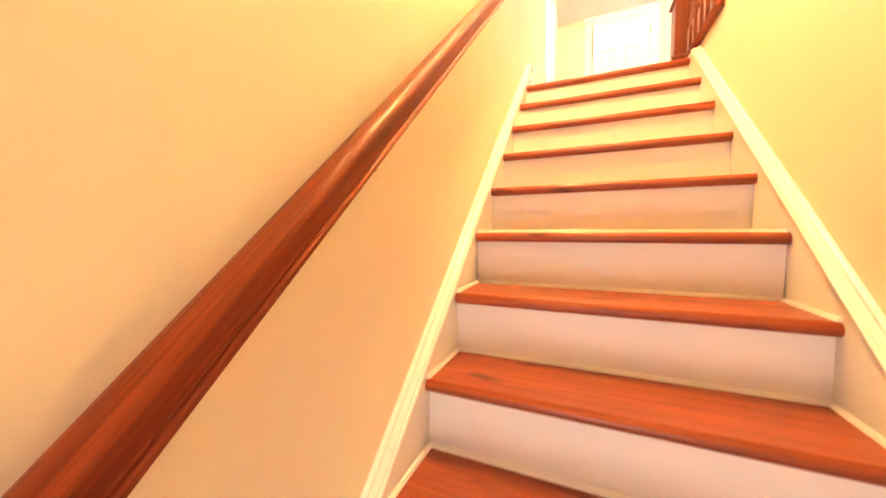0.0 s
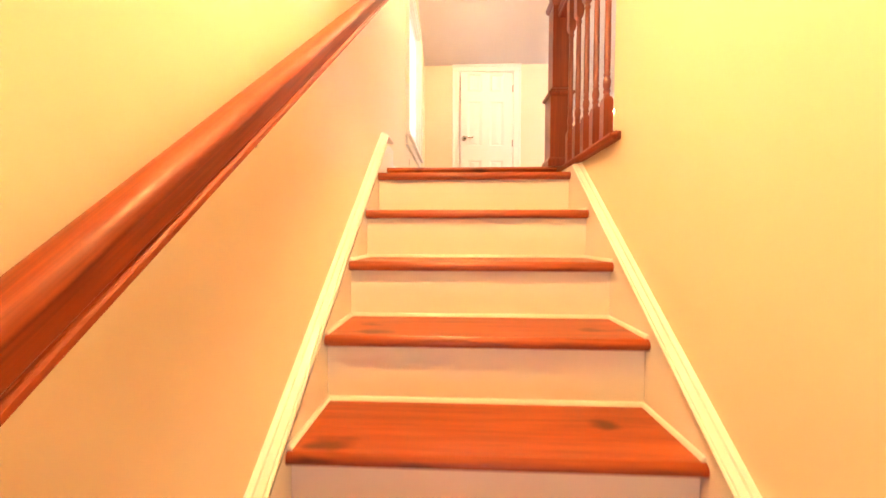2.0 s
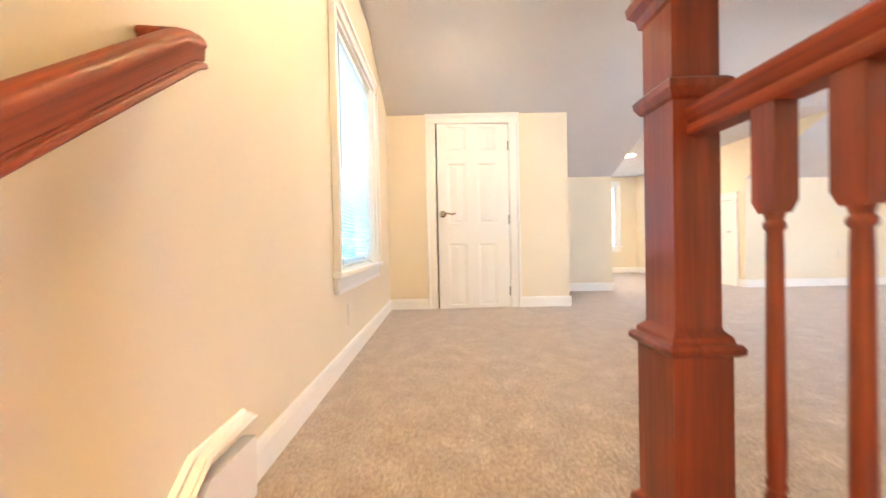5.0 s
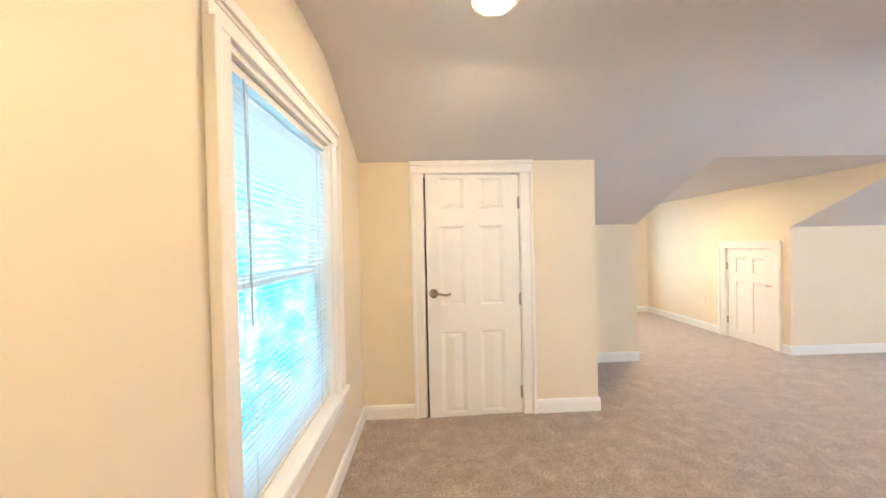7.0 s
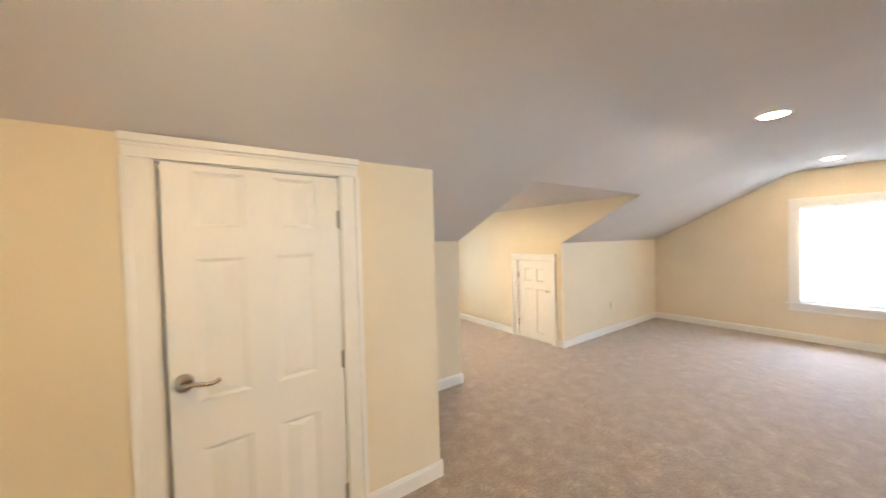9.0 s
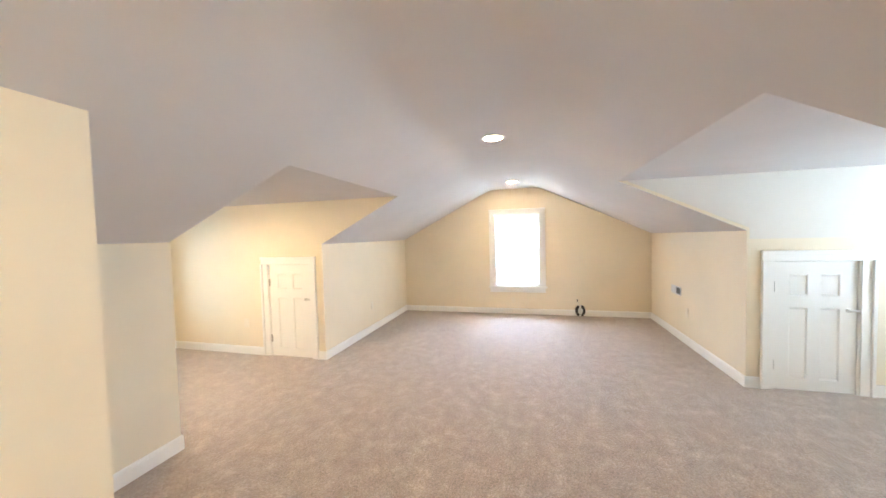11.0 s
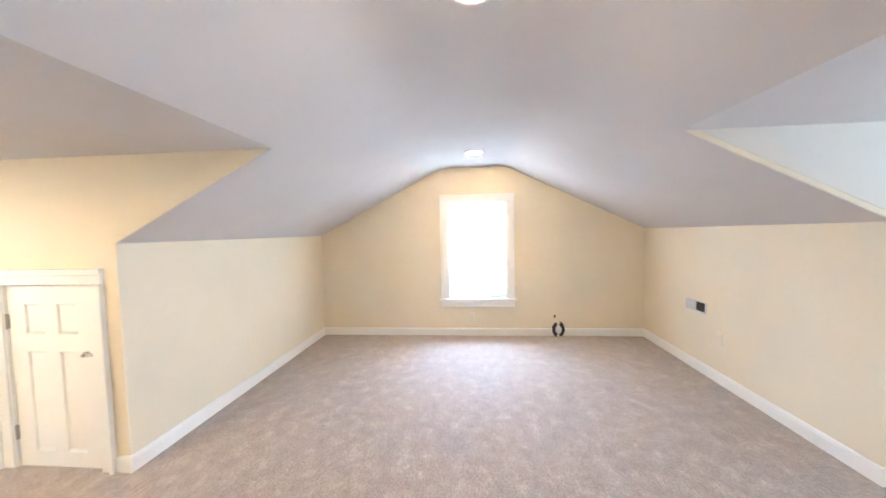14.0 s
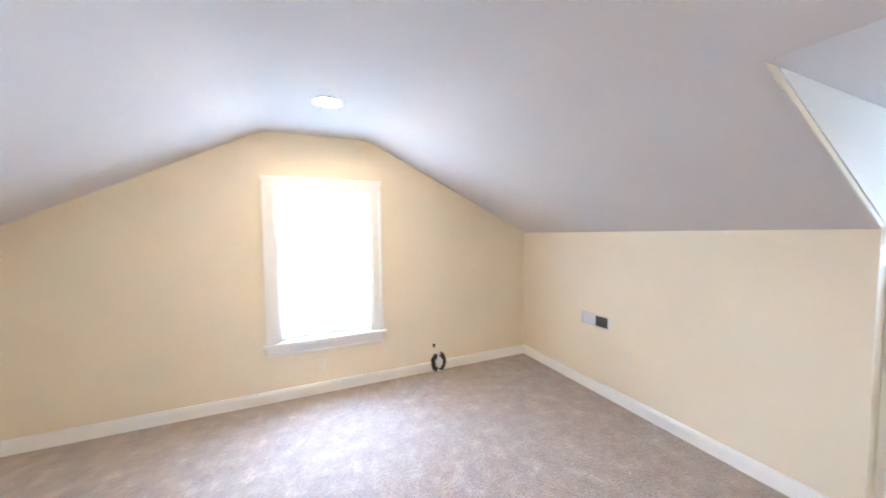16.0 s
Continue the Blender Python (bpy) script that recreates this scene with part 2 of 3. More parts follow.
def tube(bm, pts, r, seg=10):
    """A round rod along a line of points."""
    pts = [Vector(p) for p in pts]
    loops = []
    for i, p in enumerate(pts):
        d = (pts[min(i + 1, len(pts) - 1)] - pts[max(i - 1, 0)]).normalized()
        u = d.cross(Vector((0.13, 0.31, 0.94))).normalized()
        w = d.cross(u)
        loops.append([bm.verts.new(p + (u * math.cos(2 * math.pi * k / seg) + w * math.sin(2 * math.pi * k / seg)) * r) for k in range(seg)])
    for a, b in zip(loops, loops[1:]):
        for i in range(seg):
            bm.faces.new((a[i], a[(i + 1) % seg], b[(i + 1) % seg], b[i]))
    bm.faces.new(loops[0][::-1]), bm.faces.new(loops[-1])


def mesh(name, bm, mat, smooth=False):
    bmesh.ops.recalc_face_normals(bm, faces=bm.faces)
    me = bpy.data.meshes.new(name)
    bm.to_mesh(me)
    bm.free()
    me.materials.append(mat)
    if smooth:
        for p in me.polygons:
            p.use_smooth = True
        me.set_sharp_from_angle(angle=radians(38))
    return me


def part(name, bm, mat, parent=None, label="", smooth=False):
    ob = new(name, mesh(name, bm, mat, smooth))
    if parent is not None:
        ob.parent = parent
    return tagged(ob, label)


def structure(name, bm, mat, label, category, smooth=False):
    return tagged(part(name, bm, mat, None, "", smooth), label, category, "", "structure")


def thing(name, label, category, group="", m=None, kind=""):
    ob = new(name)
    if m is not None:
        ob.matrix_world = m
    return tagged(ob, label, category, group, kind)


def boxes(*pairs, bevel=0.0):
    bm = bmesh.new()
    for lo, hi in pairs:
        box(bm, lo, hi, bevel)
    return bm


# ---- large structure ----
YN, ZN, YS, ZS = 3.795, 1.385, -0.500, 1.400          # knee walls and their tops
FN, FS, ZF = 2.11, 1.255, 2.255                     # flat strip of the ceiling
XE = 7.06                                           # far gable wall
YD = 2.82                                           # wall of the panelled door
XB = 1.757                                          # end of that wall
DN0, DN1, YDN, ZDN = 2.683, 4.39, 6.15, 1.895       # dormer on the door's side
DS0, DS1, YDS, ZDS = 2.45, 4.53, -2.85, 1.93        # dormer on the stair's side
XS, XS2 = 1.03, 1.13                                # wall beside the stairs
YW = -0.372                                         # where that wall rises to the ceiling
YK = YS + 0.04                                          # the southeast knee wall runs slightly askew
GN, GS = (ZF - ZN) / (YN - FN), (ZF - ZS) / (FS - YS)
AN, AS = YN - (ZDN - ZN) / GN, YS + (ZDS - ZS) / GS  # where the dormer ceilings meet the slopes


def roof(y):
    if y < FS:
        return ZF - (FS - y) * GS
    return ZF - max(0.0, y - FN) * GN


def roof_line(y0, y1):
    """The ceiling's section from y0 to y1, with softly rounded plaster creases."""
    pts, r = [], 0.11
    for c in (FS, FN):
        for i in range(7):
            y = c - r + 2 * r * i / 6
            bend = (r - abs(y - c)) ** 2 / (4 * r)
            pts.append((y, roof(y) - bend * (GS if c == FS else GN)))
    return [(y0, roof(y0))] + [p for p in pts if y0 < p[0] < y1] + [(y1, roof(y1))]


def slab(bm, line, x0, x1, thick=0.14):
    for (ya, za), (yb, zb) in zip(line, line[1:]):
        q = [bm.verts.new(v) for v in ((x0, ya, za), (x1, ya, za), (x1, yb, zb), (x0, yb, zb))]
        bm.faces.new(q)
    for x, w in ((x0, 0), (x1, 1)):
        pts = list(line) + [(y, z + thick) for y, z in reversed(line)]
        bm.faces.new([bm.verts.new((x, y, z)) for y, z in pts])
    top = [(y, z + thick) for y, z in line]
    for (ya, za), (yb, zb) in zip(top, top[1:]):
        bm.faces.new([bm.verts.new(v) for v in ((x0, ya, za), (x0, yb, zb), (x1, yb, zb), (x1, ya, za))])
    for (y, z) in (line[0], line[-1]):
        bm.faces.new([bm.verts.new(v) for v in ((x0, y, z), (x1, y, z), (x1, y, z + thick), (x0, y, z + thick))])


bm = bmesh.new()
for x0, x1, y0, y1 in ((-0.15, XS, -2.9, YN), (XS, DS0, YS - 0.02, YN), (DS0, DN0, AS, YN), (DN0, DN1, AS, AN),
                       (DN1, DS1, AS, YN), (DS1, XE + 0.15, YS - 0.02, YN + 0.02)):
    line = roof_line(y0, y1)
    if x1 <= DN0:                                   # the old plaster hangs a little flatter beside the closet
        line = line[:-1] + [(2.81, roof(2.81)), (YN, ZN + 0.065)]
    slab(bm, line, x0, x1)
bmesh.ops.remove_doubles(bm, verts=bm.verts, dist=0.0004)
ceiling = structure("ceiling", bm, CEIL, "off-white plaster attic ceiling with two slopes and a flat strip", "ceiling", True)
structure("ceiling_dormer_north", boxes(((DN0 - 0.1, AN, ZDN), (DN1 + 0.1, YDN + 0.1, ZDN + 0.1))), CEIL,
          "flat white plaster ceiling of a dormer recess", "ceiling")
structure("ceiling_dormer_south", boxes(((DS0 - 0.1, YDS - 0.1, ZDS), (DS1 + 0.1, AS, ZDS + 0.1))), CEIL,
          "flat white plaster ceiling of a dormer recess", "ceiling")


def strips(bm, axis, a, b, breaks, bottom, top, hole=None):
    """A wall across axis from a to b, in upright strips, with one opening (u0, u1, z0, z1)."""
    us = sorted(set(breaks) | ({hole[0], hole[1]} if hole else set()))
    for u0, u1 in zip(us, us[1:]):
        e = 1e-5
        lo, hi = (bottom(u0 + e), bottom(u1 - e)), (top(u0 + e), top(u1 - e))
        if hole and u0 >= hole[0] - e and u1 <= hole[1] + e:
            if hole[2] > lo[0] + 0.01:
                prism(bm, [(u0, lo[0]), (u1, lo[1]), (u1, hole[2]), (u0, hole[2])], axis, a, b)
            prism(bm, [(u0, hole[3]), (u1, hole[3]), (u1, hi[1]), (u0, hi[0])], axis, a, b)
        else:
            prism(bm, [(u0, lo[0]), (u1, lo[1]), (u1, hi[1]), (u0, hi[0])], axis, a, b)
    bmesh.ops.remove_doubles(bm, verts=bm.verts, dist=0.0002)


def lid(y):
    return roof(y) + 0.1 if y > -2.9 else -0.1


WIN_W = (1.254, 2.126, 0.50, 1.820)
WIN_E = (1.245, 2.045, 0.50, 1.805)
WIN_N = (3.17, 3.97, 0.52, 1.72)
bm = bmesh.new()
strips(bm, 0, -0.15, 0.0, (-4.3, -2.9, YS, 0.425, FS, FN, YN), lambda y: -0.25 if y > 0.425 else -3.0, lid, WIN_W)
structure("wall_west", bm, WALL, "cream painted gable wall running down beside the stairs", "wall")
bm = bmesh.new()
strips(bm, 0, XE, XE + 0.15, (YS - 0.1, FS, FN, YN + 0.1), lambda y: -0.25, lid, WIN_E)
structure("wall_east", bm, WALL, "cream painted gable end wall with one window", "wall")
bm = bmesh.new()
strips(bm, 1, YD, YD + 0.12, (0.0, XB - 0.12, XB), lambda u: -0.02, lambda u: roof(YD) + 0.05, (0.468, 1.187, -0.02, 1.80))
box(bm, (XB - 0.12, YD + 0.12, -0.02), (XB, YN, roof(YD) + 0.02))
structure("wall_closet", bm, WALL, "cream painted closet wall under the sloped ceiling", "wall")
bm = bmesh.new()
box(bm, (XB - 0.12, YN, -0.02), (DN0 - 0.12, YN + 0.12, ZN + 0.14))
structure("wall_knee_north", bm, WALL, "low cream painted knee wall beside the closet", "wall")
structure("wall_knee_northeast", boxes(((DN1 + 0.12, YN, -0.02), (XE, YN + 0.12, ZN + 0.06))), WALL,
          "low cream painted knee wall under the slope", "wall")
bm = bmesh.new()
prism(bm, [(DS1 + 0.12, YS - 0.12), (XE, YS - 0.12), (XE, YS), (DS1 + 0.12, YK - 0.002)], 2, -0.02, ZS + 0.10)
structure("wall_knee_southeast", bm, WALL,
          "low cream painted knee wall with a vent grille", "wall")
structure("wall_knee_south", boxes(((XS2, YS - 0.12, -0.02), (DS0 - 0.12, YS, ZS + 0.06))), WALL,
          "low cream painted knee wall beside the stairs", "wall")


def cheek(name, axis_x0, axis_x1, y_knee, y_apex, y_end, z_top, hole, sag=0.0):
    bm = bmesh.new()
    lo, hi = min(y_apex, y_end), max(y_apex, y_end)
    inside = (lambda y: y > y_knee) if y_end > y_knee else (lambda y: y < y_knee)
    strips(bm, 0, axis_x0, axis_x1, (lo, y_knee, hi), lambda y: -0.02 if inside(y) else roof(y) + 0.004 + sag * (y - y_apex) / (y_knee - y_apex), lambda y: z_top + 0.08, hole)
    structure(name, bm, WALL, "cream painted dormer side wall under the slope", "wall")


SDN, SDS = 4.276, -0.956       # middles of the two low doors
cheek("wall_dormer_north_east", DN1 - 0.003, DN1 + 0.12, YN, AN, YDN, ZDN, (SDN - 0.295, SDN + 0.295, -0.02, 1.148))
cheek("wall_dormer_north_west", DN0 - 0.12, DN0 + 0.003, YN, AN, YDN, ZDN, None, 0.068)
cheek("wall_dormer_south_east", DS1 - 0.003, DS1 + 0.12, YK, AS, YDS, ZDS, (SDS - 0.295, SDS + 0.295, -0.02, 1.148))
# thin paler overlay: window daylight on the upper side wall, put into the colour
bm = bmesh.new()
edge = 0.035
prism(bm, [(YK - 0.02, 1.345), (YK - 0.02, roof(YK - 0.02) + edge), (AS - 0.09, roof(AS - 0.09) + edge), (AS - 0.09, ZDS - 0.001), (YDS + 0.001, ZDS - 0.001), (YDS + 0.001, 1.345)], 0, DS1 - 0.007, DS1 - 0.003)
structure("wall_dormer_daylit", bm, DAYLIT_WALL, "paler overlay with daylight in its colour on the upper dormer side wall", "wall")
cheek("wall_dormer_south_west", DS0 - 0.12, DS0 + 0.003, YS, AS, YDS, ZDS, None)
bm = bmesh.new()
strips(bm, 1, YDN, YDN + 0.14, (DN0 - 0.12, DN1 + 0.12), lambda u: -0.02, lambda u: ZDN + 0.08, WIN_N)
structure("wall_north", bm, WALL, "cream painted dormer end wall with a window", "wall")
bm = bmesh.new()
strips(bm, 1, YDS - 0.14, YDS, (DS0 - 0.12, DS1 + 0.12), lambda u: -0.02, lambda u: ZDS + 0.08, (3.08, 3.88, 0.52, 1.72))
structure("wall_south", bm, WALL, "cream painted dormer end wall with a window", "wall")

# walls added behind the doors to keep outdoor light from leaking past them
structure("light_stop_north", boxes(((DN1 + 0.16, YN + 0.14, -0.1), (DN1 + 0.2, YDN, 1.4))), CEIL, "unseen plain wall added behind a low door against light leaks", "wall")
structure("light_stop_south", boxes(((DS1 + 0.16, YDS, -0.1), (DS1 + 0.2, YS - 0.14, 1.4))), CEIL, "unseen plain wall added behind a low door against light leaks", "wall")
structure("wall_closet_back", boxes(((0, YD + 0.5, -0.1), (XB - 0.13, YD + 0.54, roof(YD + 0.54)))), CEIL, "plain wall added at the back of the closet against light leaks", "wall")

# walls round the stairs
bm = bmesh.new()
strips(bm, 0, XS, XS2, (-4.3, -2.9, YW), lambda y: -3.0, lid)
box(bm, (XS, YW, -3.0), (XS2, 0.2, -0.036))
structure("wall_stair", bm, WALL, "cream painted wall beside the staircase", "wall")
structure("wall_stair_end", boxes(((0, -4.42, -3.0), (XS2, -4.3, 0.3))), WALL, "plain cream wall at the stair foot", "wall")
# added fill for cool light from below; the wall behind has no opening
area_lamp("stair_foot_fill", look((0.55, -4.27, -1.75), (0.55, 0, -1.2)), 0.85, 1.9, 15, (0.82, 0.82, 1.0))
structure("ceiling_stair", boxes(((-0.15, -4.4, -0.2), (XS2, -2.9, -0.1)), ((-0.15, -2.98, -0.1), (XS2, -2.9, 0.4))), CEIL,
          "white plaster ceiling at the stair foot", "ceiling")
structure("floor_lower", boxes(((-0.15, -4.4, -3.05), (XS2, -2.7, -2.95))), SUBFLOOR, "brown wooden floor at the stair foot", "floor")

floor = structure("floor", boxes(((XS2, YS, -0.2), (XE, YN, 0)), ((0, 0.37, -0.2), (XS2, YD + 0.52, 0)), ((DN0, YN, -0.2), (DN1 + 0.2, YDN, 0)),
                                 ((DS0, YDS, -0.2), (DS1 + 0.2, YS, 0))), CARPET, "taupe cut-pile carpet with brushed nap", "carpet")


# ---- trim ----
def baseboard(p, q, inward):
    """A white baseboard with a small moulded top along a wall's foot from p to q."""
    p, q = Vector((*p, 0)), Vector((*q, 0))
    d, n = (q - p).normalized(), Vector((*inward, 0))
    sect = [(0, 0), (0.014, 0), (0.014, 0.078), (0.011, 0.084), (0.011, 0.090), (0.006, 0.098), (0, 0.101)]
    bm = bmesh.new()
    ends = [[bm.verts.new(e + n * a + Vector((0, 0, h))) for a, h in sect] for e in (p, q)]
    bm.faces.new(ends[0]), bm.faces.new(ends[1][::-1])
    for i in range(len(sect)):
        j = (i + 1) % len(sect)
        bm.faces.new((ends[0][i], ends[1][i], ends[1][j], ends[0][j]))
    return structure("baseboard", bm, TRIM, "white painted wooden baseboard along the carpet", "baseboard")


T = 0.014
baseboard((0, 0.425), (0, YD), (1, 0))
baseboard((T, YD), (0.383, YD), (0, -1))
baseboard((1.272, YD), (XB + T, YD), (0, -1))
baseboard((XB, YD), (XB, YN), (1, 0))
baseboard((XB + T, YN), (DN0 + T, YN), (0, -1))
baseboard((DN0 + 0.003, YN), (DN0 + 0.003, YDN), (1, 0))
baseboard((DN0 + T, YDN), (DN1 - T, YDN), (0, -1))
baseboard((DN1 - 0.003, SDN + 0.385), (DN1 - 0.003, YDN), (-1, 0))
baseboard((DN1 - 0.003, YN - T), (DN1 - 0.003, SDN - 0.385), (-1, 0))
baseboard((DN1 - T, YN), (XE, YN), (0, -1))
baseboard((XE, YS), (XE, YN), (-1, 0))
baseboard((DS1 - T, YK), (XE, YS), (0, 1))
baseboard((DS1 - 0.003, YK + T), (DS1 - 0.003, SDS + 0.385), (-1, 0))
baseboard((DS1 - 0.003, SDS - 0.385), (DS1 - 0.003, YDS), (-1, 0))


def casing_parts(parent, w, z0, z1, cw=0.088):
    """Flat casing with a raised outer band, round an opening w wide; room side is -y."""
    def leg(name, x0, x1, za, zb, band):
        bm = bmesh.new()
        box(bm, (x0, -0.016, za), (x1, 0.0, zb), 0.003)
        box(bm, (band[0], -0.034, band[2] + 0.001), (band[1], -0.0015, band[3] - 0.001), 0.004)
        part(name, bm, TRIM, parent)
    h = w / 2
    leg("side_casing", -h - cw, -h, z0, z1, (-h - cw - 0.003, -h - cw + 0.022, z0, z1))
    leg("side_casing", h, h + cw, z0, z1, (h + cw - 0.022, h + cw + 0.003, z0, z1))
    bm = bmesh.new()
    box(bm, (-h - cw, -0.018, z1), (h + cw, 0.0, z1 + cw), 0.003)
    box(bm, (-h - cw - 0.006, -0.030, z1 + cw - 0.03), (h + cw + 0.006, -0.001, z1 + cw + 0.002), 0.004)
    box(bm, (-h - cw - 0.002, -0.022, z1 + cw - 0.045), (h + cw + 0.002, -0.001, z1 + cw - 0.036), 0.002)
    part("head_casing", bm, TRIM, parent)


def recessed_panel(x0, x1, z0, z1, y, raised=True):
    """A sunk door panel with a moulded edge and a raised field; its face looks to -y."""
    bm = bmesh.new()
    rings = [(0.0, 0.0, 0.0), (0.032, 0.014, 0.0085), (0.036, 0.017, 0.0085), (0.092, 0.040, 0.002)] if raised else [(0.0, 0.0, 0.0), (0.008, 0.016, 0.010), (0.011, 0.019, 0.010)]
    loops = [[bm.verts.new(v) for v in ((x0 + i, y + d, z0 + j), (x1 - i, y + d, z0 + j), (x1 - i, y + d, z1 - j), (x0 + i, y + d, z1 - j))] for i, j, d in rings]
    for a, b in zip(loops, loops[1:]):
        for k in range(4):
            bm.faces.new((a[k], a[(k + 1) % 4], b[(k + 1) % 4], b[k]))
    bm.faces.new(loops[-1])
    back = [bm.verts.new((v.co.x, y + 0.025, v.co.z)) for v in loops[0]]
    bm.faces.new(back[::-1])
    for k in range(4):
        bm.faces.new((loops[0][k], back[k], back[(k + 1) % 4], loops[0][(k + 1) % 4]))
    return bm


def panel_door(name, label, m, w, h, cols, rows, hinge_side, hinges, raised=True, group="", ajar=False):
    door = thing(name, label, "door", group, m, "structure")
    y = 0.012
    x_edges, z_edges = [-w / 2 + (0.009 if ajar else 0.0)] + [c for col in cols for c in col] + [w / 2], [0.002] + [r for row in rows for r in row] + [h]
    leaf = bmesh.new()
    for i in range(0, len(x_edges), 2):
        box(leaf, (x_edges[i], y, 0.002), (x_edges[i + 1], y + 0.035, h))
    for x0, x1 in cols:
        for k in range(0, len(z_edges), 2):
            box(leaf, (x0, y, z_edges[k]), (x1, y + 0.035, z_edges[k + 1]))
    leaf = part("leaf", leaf, TRIM, door)
    for x0, x1 in cols:
        for z0, z1 in rows:
            part("panel", recessed_panel(x0, x1, z0, z1, y, raised), TRIM, leaf)
    jamb = bmesh.new()
    for s in (-1, 1):
        a, b = sorted((s * (w / 2 + 0.004), s * (w / 2 + 0.006 + 0.004)))
        box(jamb, (a, -0.002, 0), (b, 0.11, h + 0.01))
    box(jamb, (-w / 2 - 0.004, -0.002, h + 0.005), (w / 2 + 0.004, 0.11, h + 0.012))
    if ajar:
        box(jamb, (w / 2 - 0.012, y + 0.045, 0), (w / 2 + 0.004, y + 0.058, h + 0.005))
        box(jamb, (-w / 2 - 0.004, y + 0.045, h - 0.012), (w / 2 - 0.012, y + 0.058, h + 0.005))
    else:
        box(jamb, (-w / 2 - 0.004, y + 0.037, 0), (w / 2 + 0.004, y + 0.05, h + 0.005))
    part("jamb", jamb, TRIM, door)
    casing_parts(door, w + 0.02, 0.0, h + 0.01)
    for z in hinges:
        bm = bmesh.new()
        x = hinge_side * (w / 2 + 0.003)
        lathe(bm, [(0.004, z - 0.048), (0.0062, z - 0.045), (0.0062, z + 0.045), (0.004, z + 0.048)], (x, 0.004, 0), 10)
        box(bm, (x - 0.014, 0.009, z - 0.043), (x + 0.012, 0.0118, z + 0.043))
        part("hinge", bm, HINGE, leaf, "dull steel butt hinge")
    return door, leaf


door_main, leaf_main = panel_door("door_1", "white six-panel door standing slightly ajar with a nickel lever", pose(0.8275, YD, 0), 0.705, 1.79,
                                  ((-0.253, -0.059), (0.041, 0.234)), ((0.03, 0.63), (0.827, 1.409), (1.535, 1.765)), 1, (0.16, 0.86, 1.58), ajar=True)
bm = bmesh.new()
lathe(bm, [(0.020, -0.018), (0.031, -0.014), (0.034, -0.002), (0.034, 0.012)], (-0.298, 0, 0.920), 24, 1)
lathe(bm, [(0.011, -0.055), (0.012, -0.05), (0.012, -0.01)], (-0.298, 0, 0.920), 14, 1)
part("rose", bm, NICKEL, leaf_main, "brushed nickel door rose", True)
bm = bmesh.new()
tube(bm, [(-0.300, -0.050, 0.920), (-0.270, -0.055, 0.924), (-0.240, -0.056, 0.918), (-0.215, -0.055, 0.912), (-0.195, -0.054, 0.916), (-0.180, -0.053, 0.924)], 0.0085)
part("lever", bm, NICKEL, leaf_main, "curved brushed nickel lever", True)


def low_door(name, m, label):
    d, leaf = panel_door(name, label, m, 0.58, 1.14, ((-0.175, -0.045), (0.045, 0.175)), ((0.10, 0.735), (0.84, 1.03)), -1, (0.22, 0.92), False)
    bm = bmesh.new()
    box(bm, (0.215, -0.004, 0.705), (0.245, 0.012, 0.735), 0.002)
    box(bm, (0.245, -0.010, 0.711), (0.300, 0.0, 0.729), 0.002)
    lathe(bm, [(0.006, -0.024), (0.009, -0.022), (0.009, -0.008)], (0.230, 0, 0.72), 12, 1)
    part("latch", bm, LATCH, leaf, "small nickel slide latch", True)


leaf_main.matrix_basis = pose(0.3525, 0.012, 0) @ pose(0, 0, 0, 0, 0, 3.2) @ pose(-0.3525, -0.012, 0)
low_door("door_2", pose(DN1 - 0.003, SDN, 0, 0, 0, -90), "low white four-panel access door with a slide latch")
low_door("door_3", pose(DS1 - 0.003, SDS, 0, 0, 0, -90), "low white access door in daylight with a slide latch")


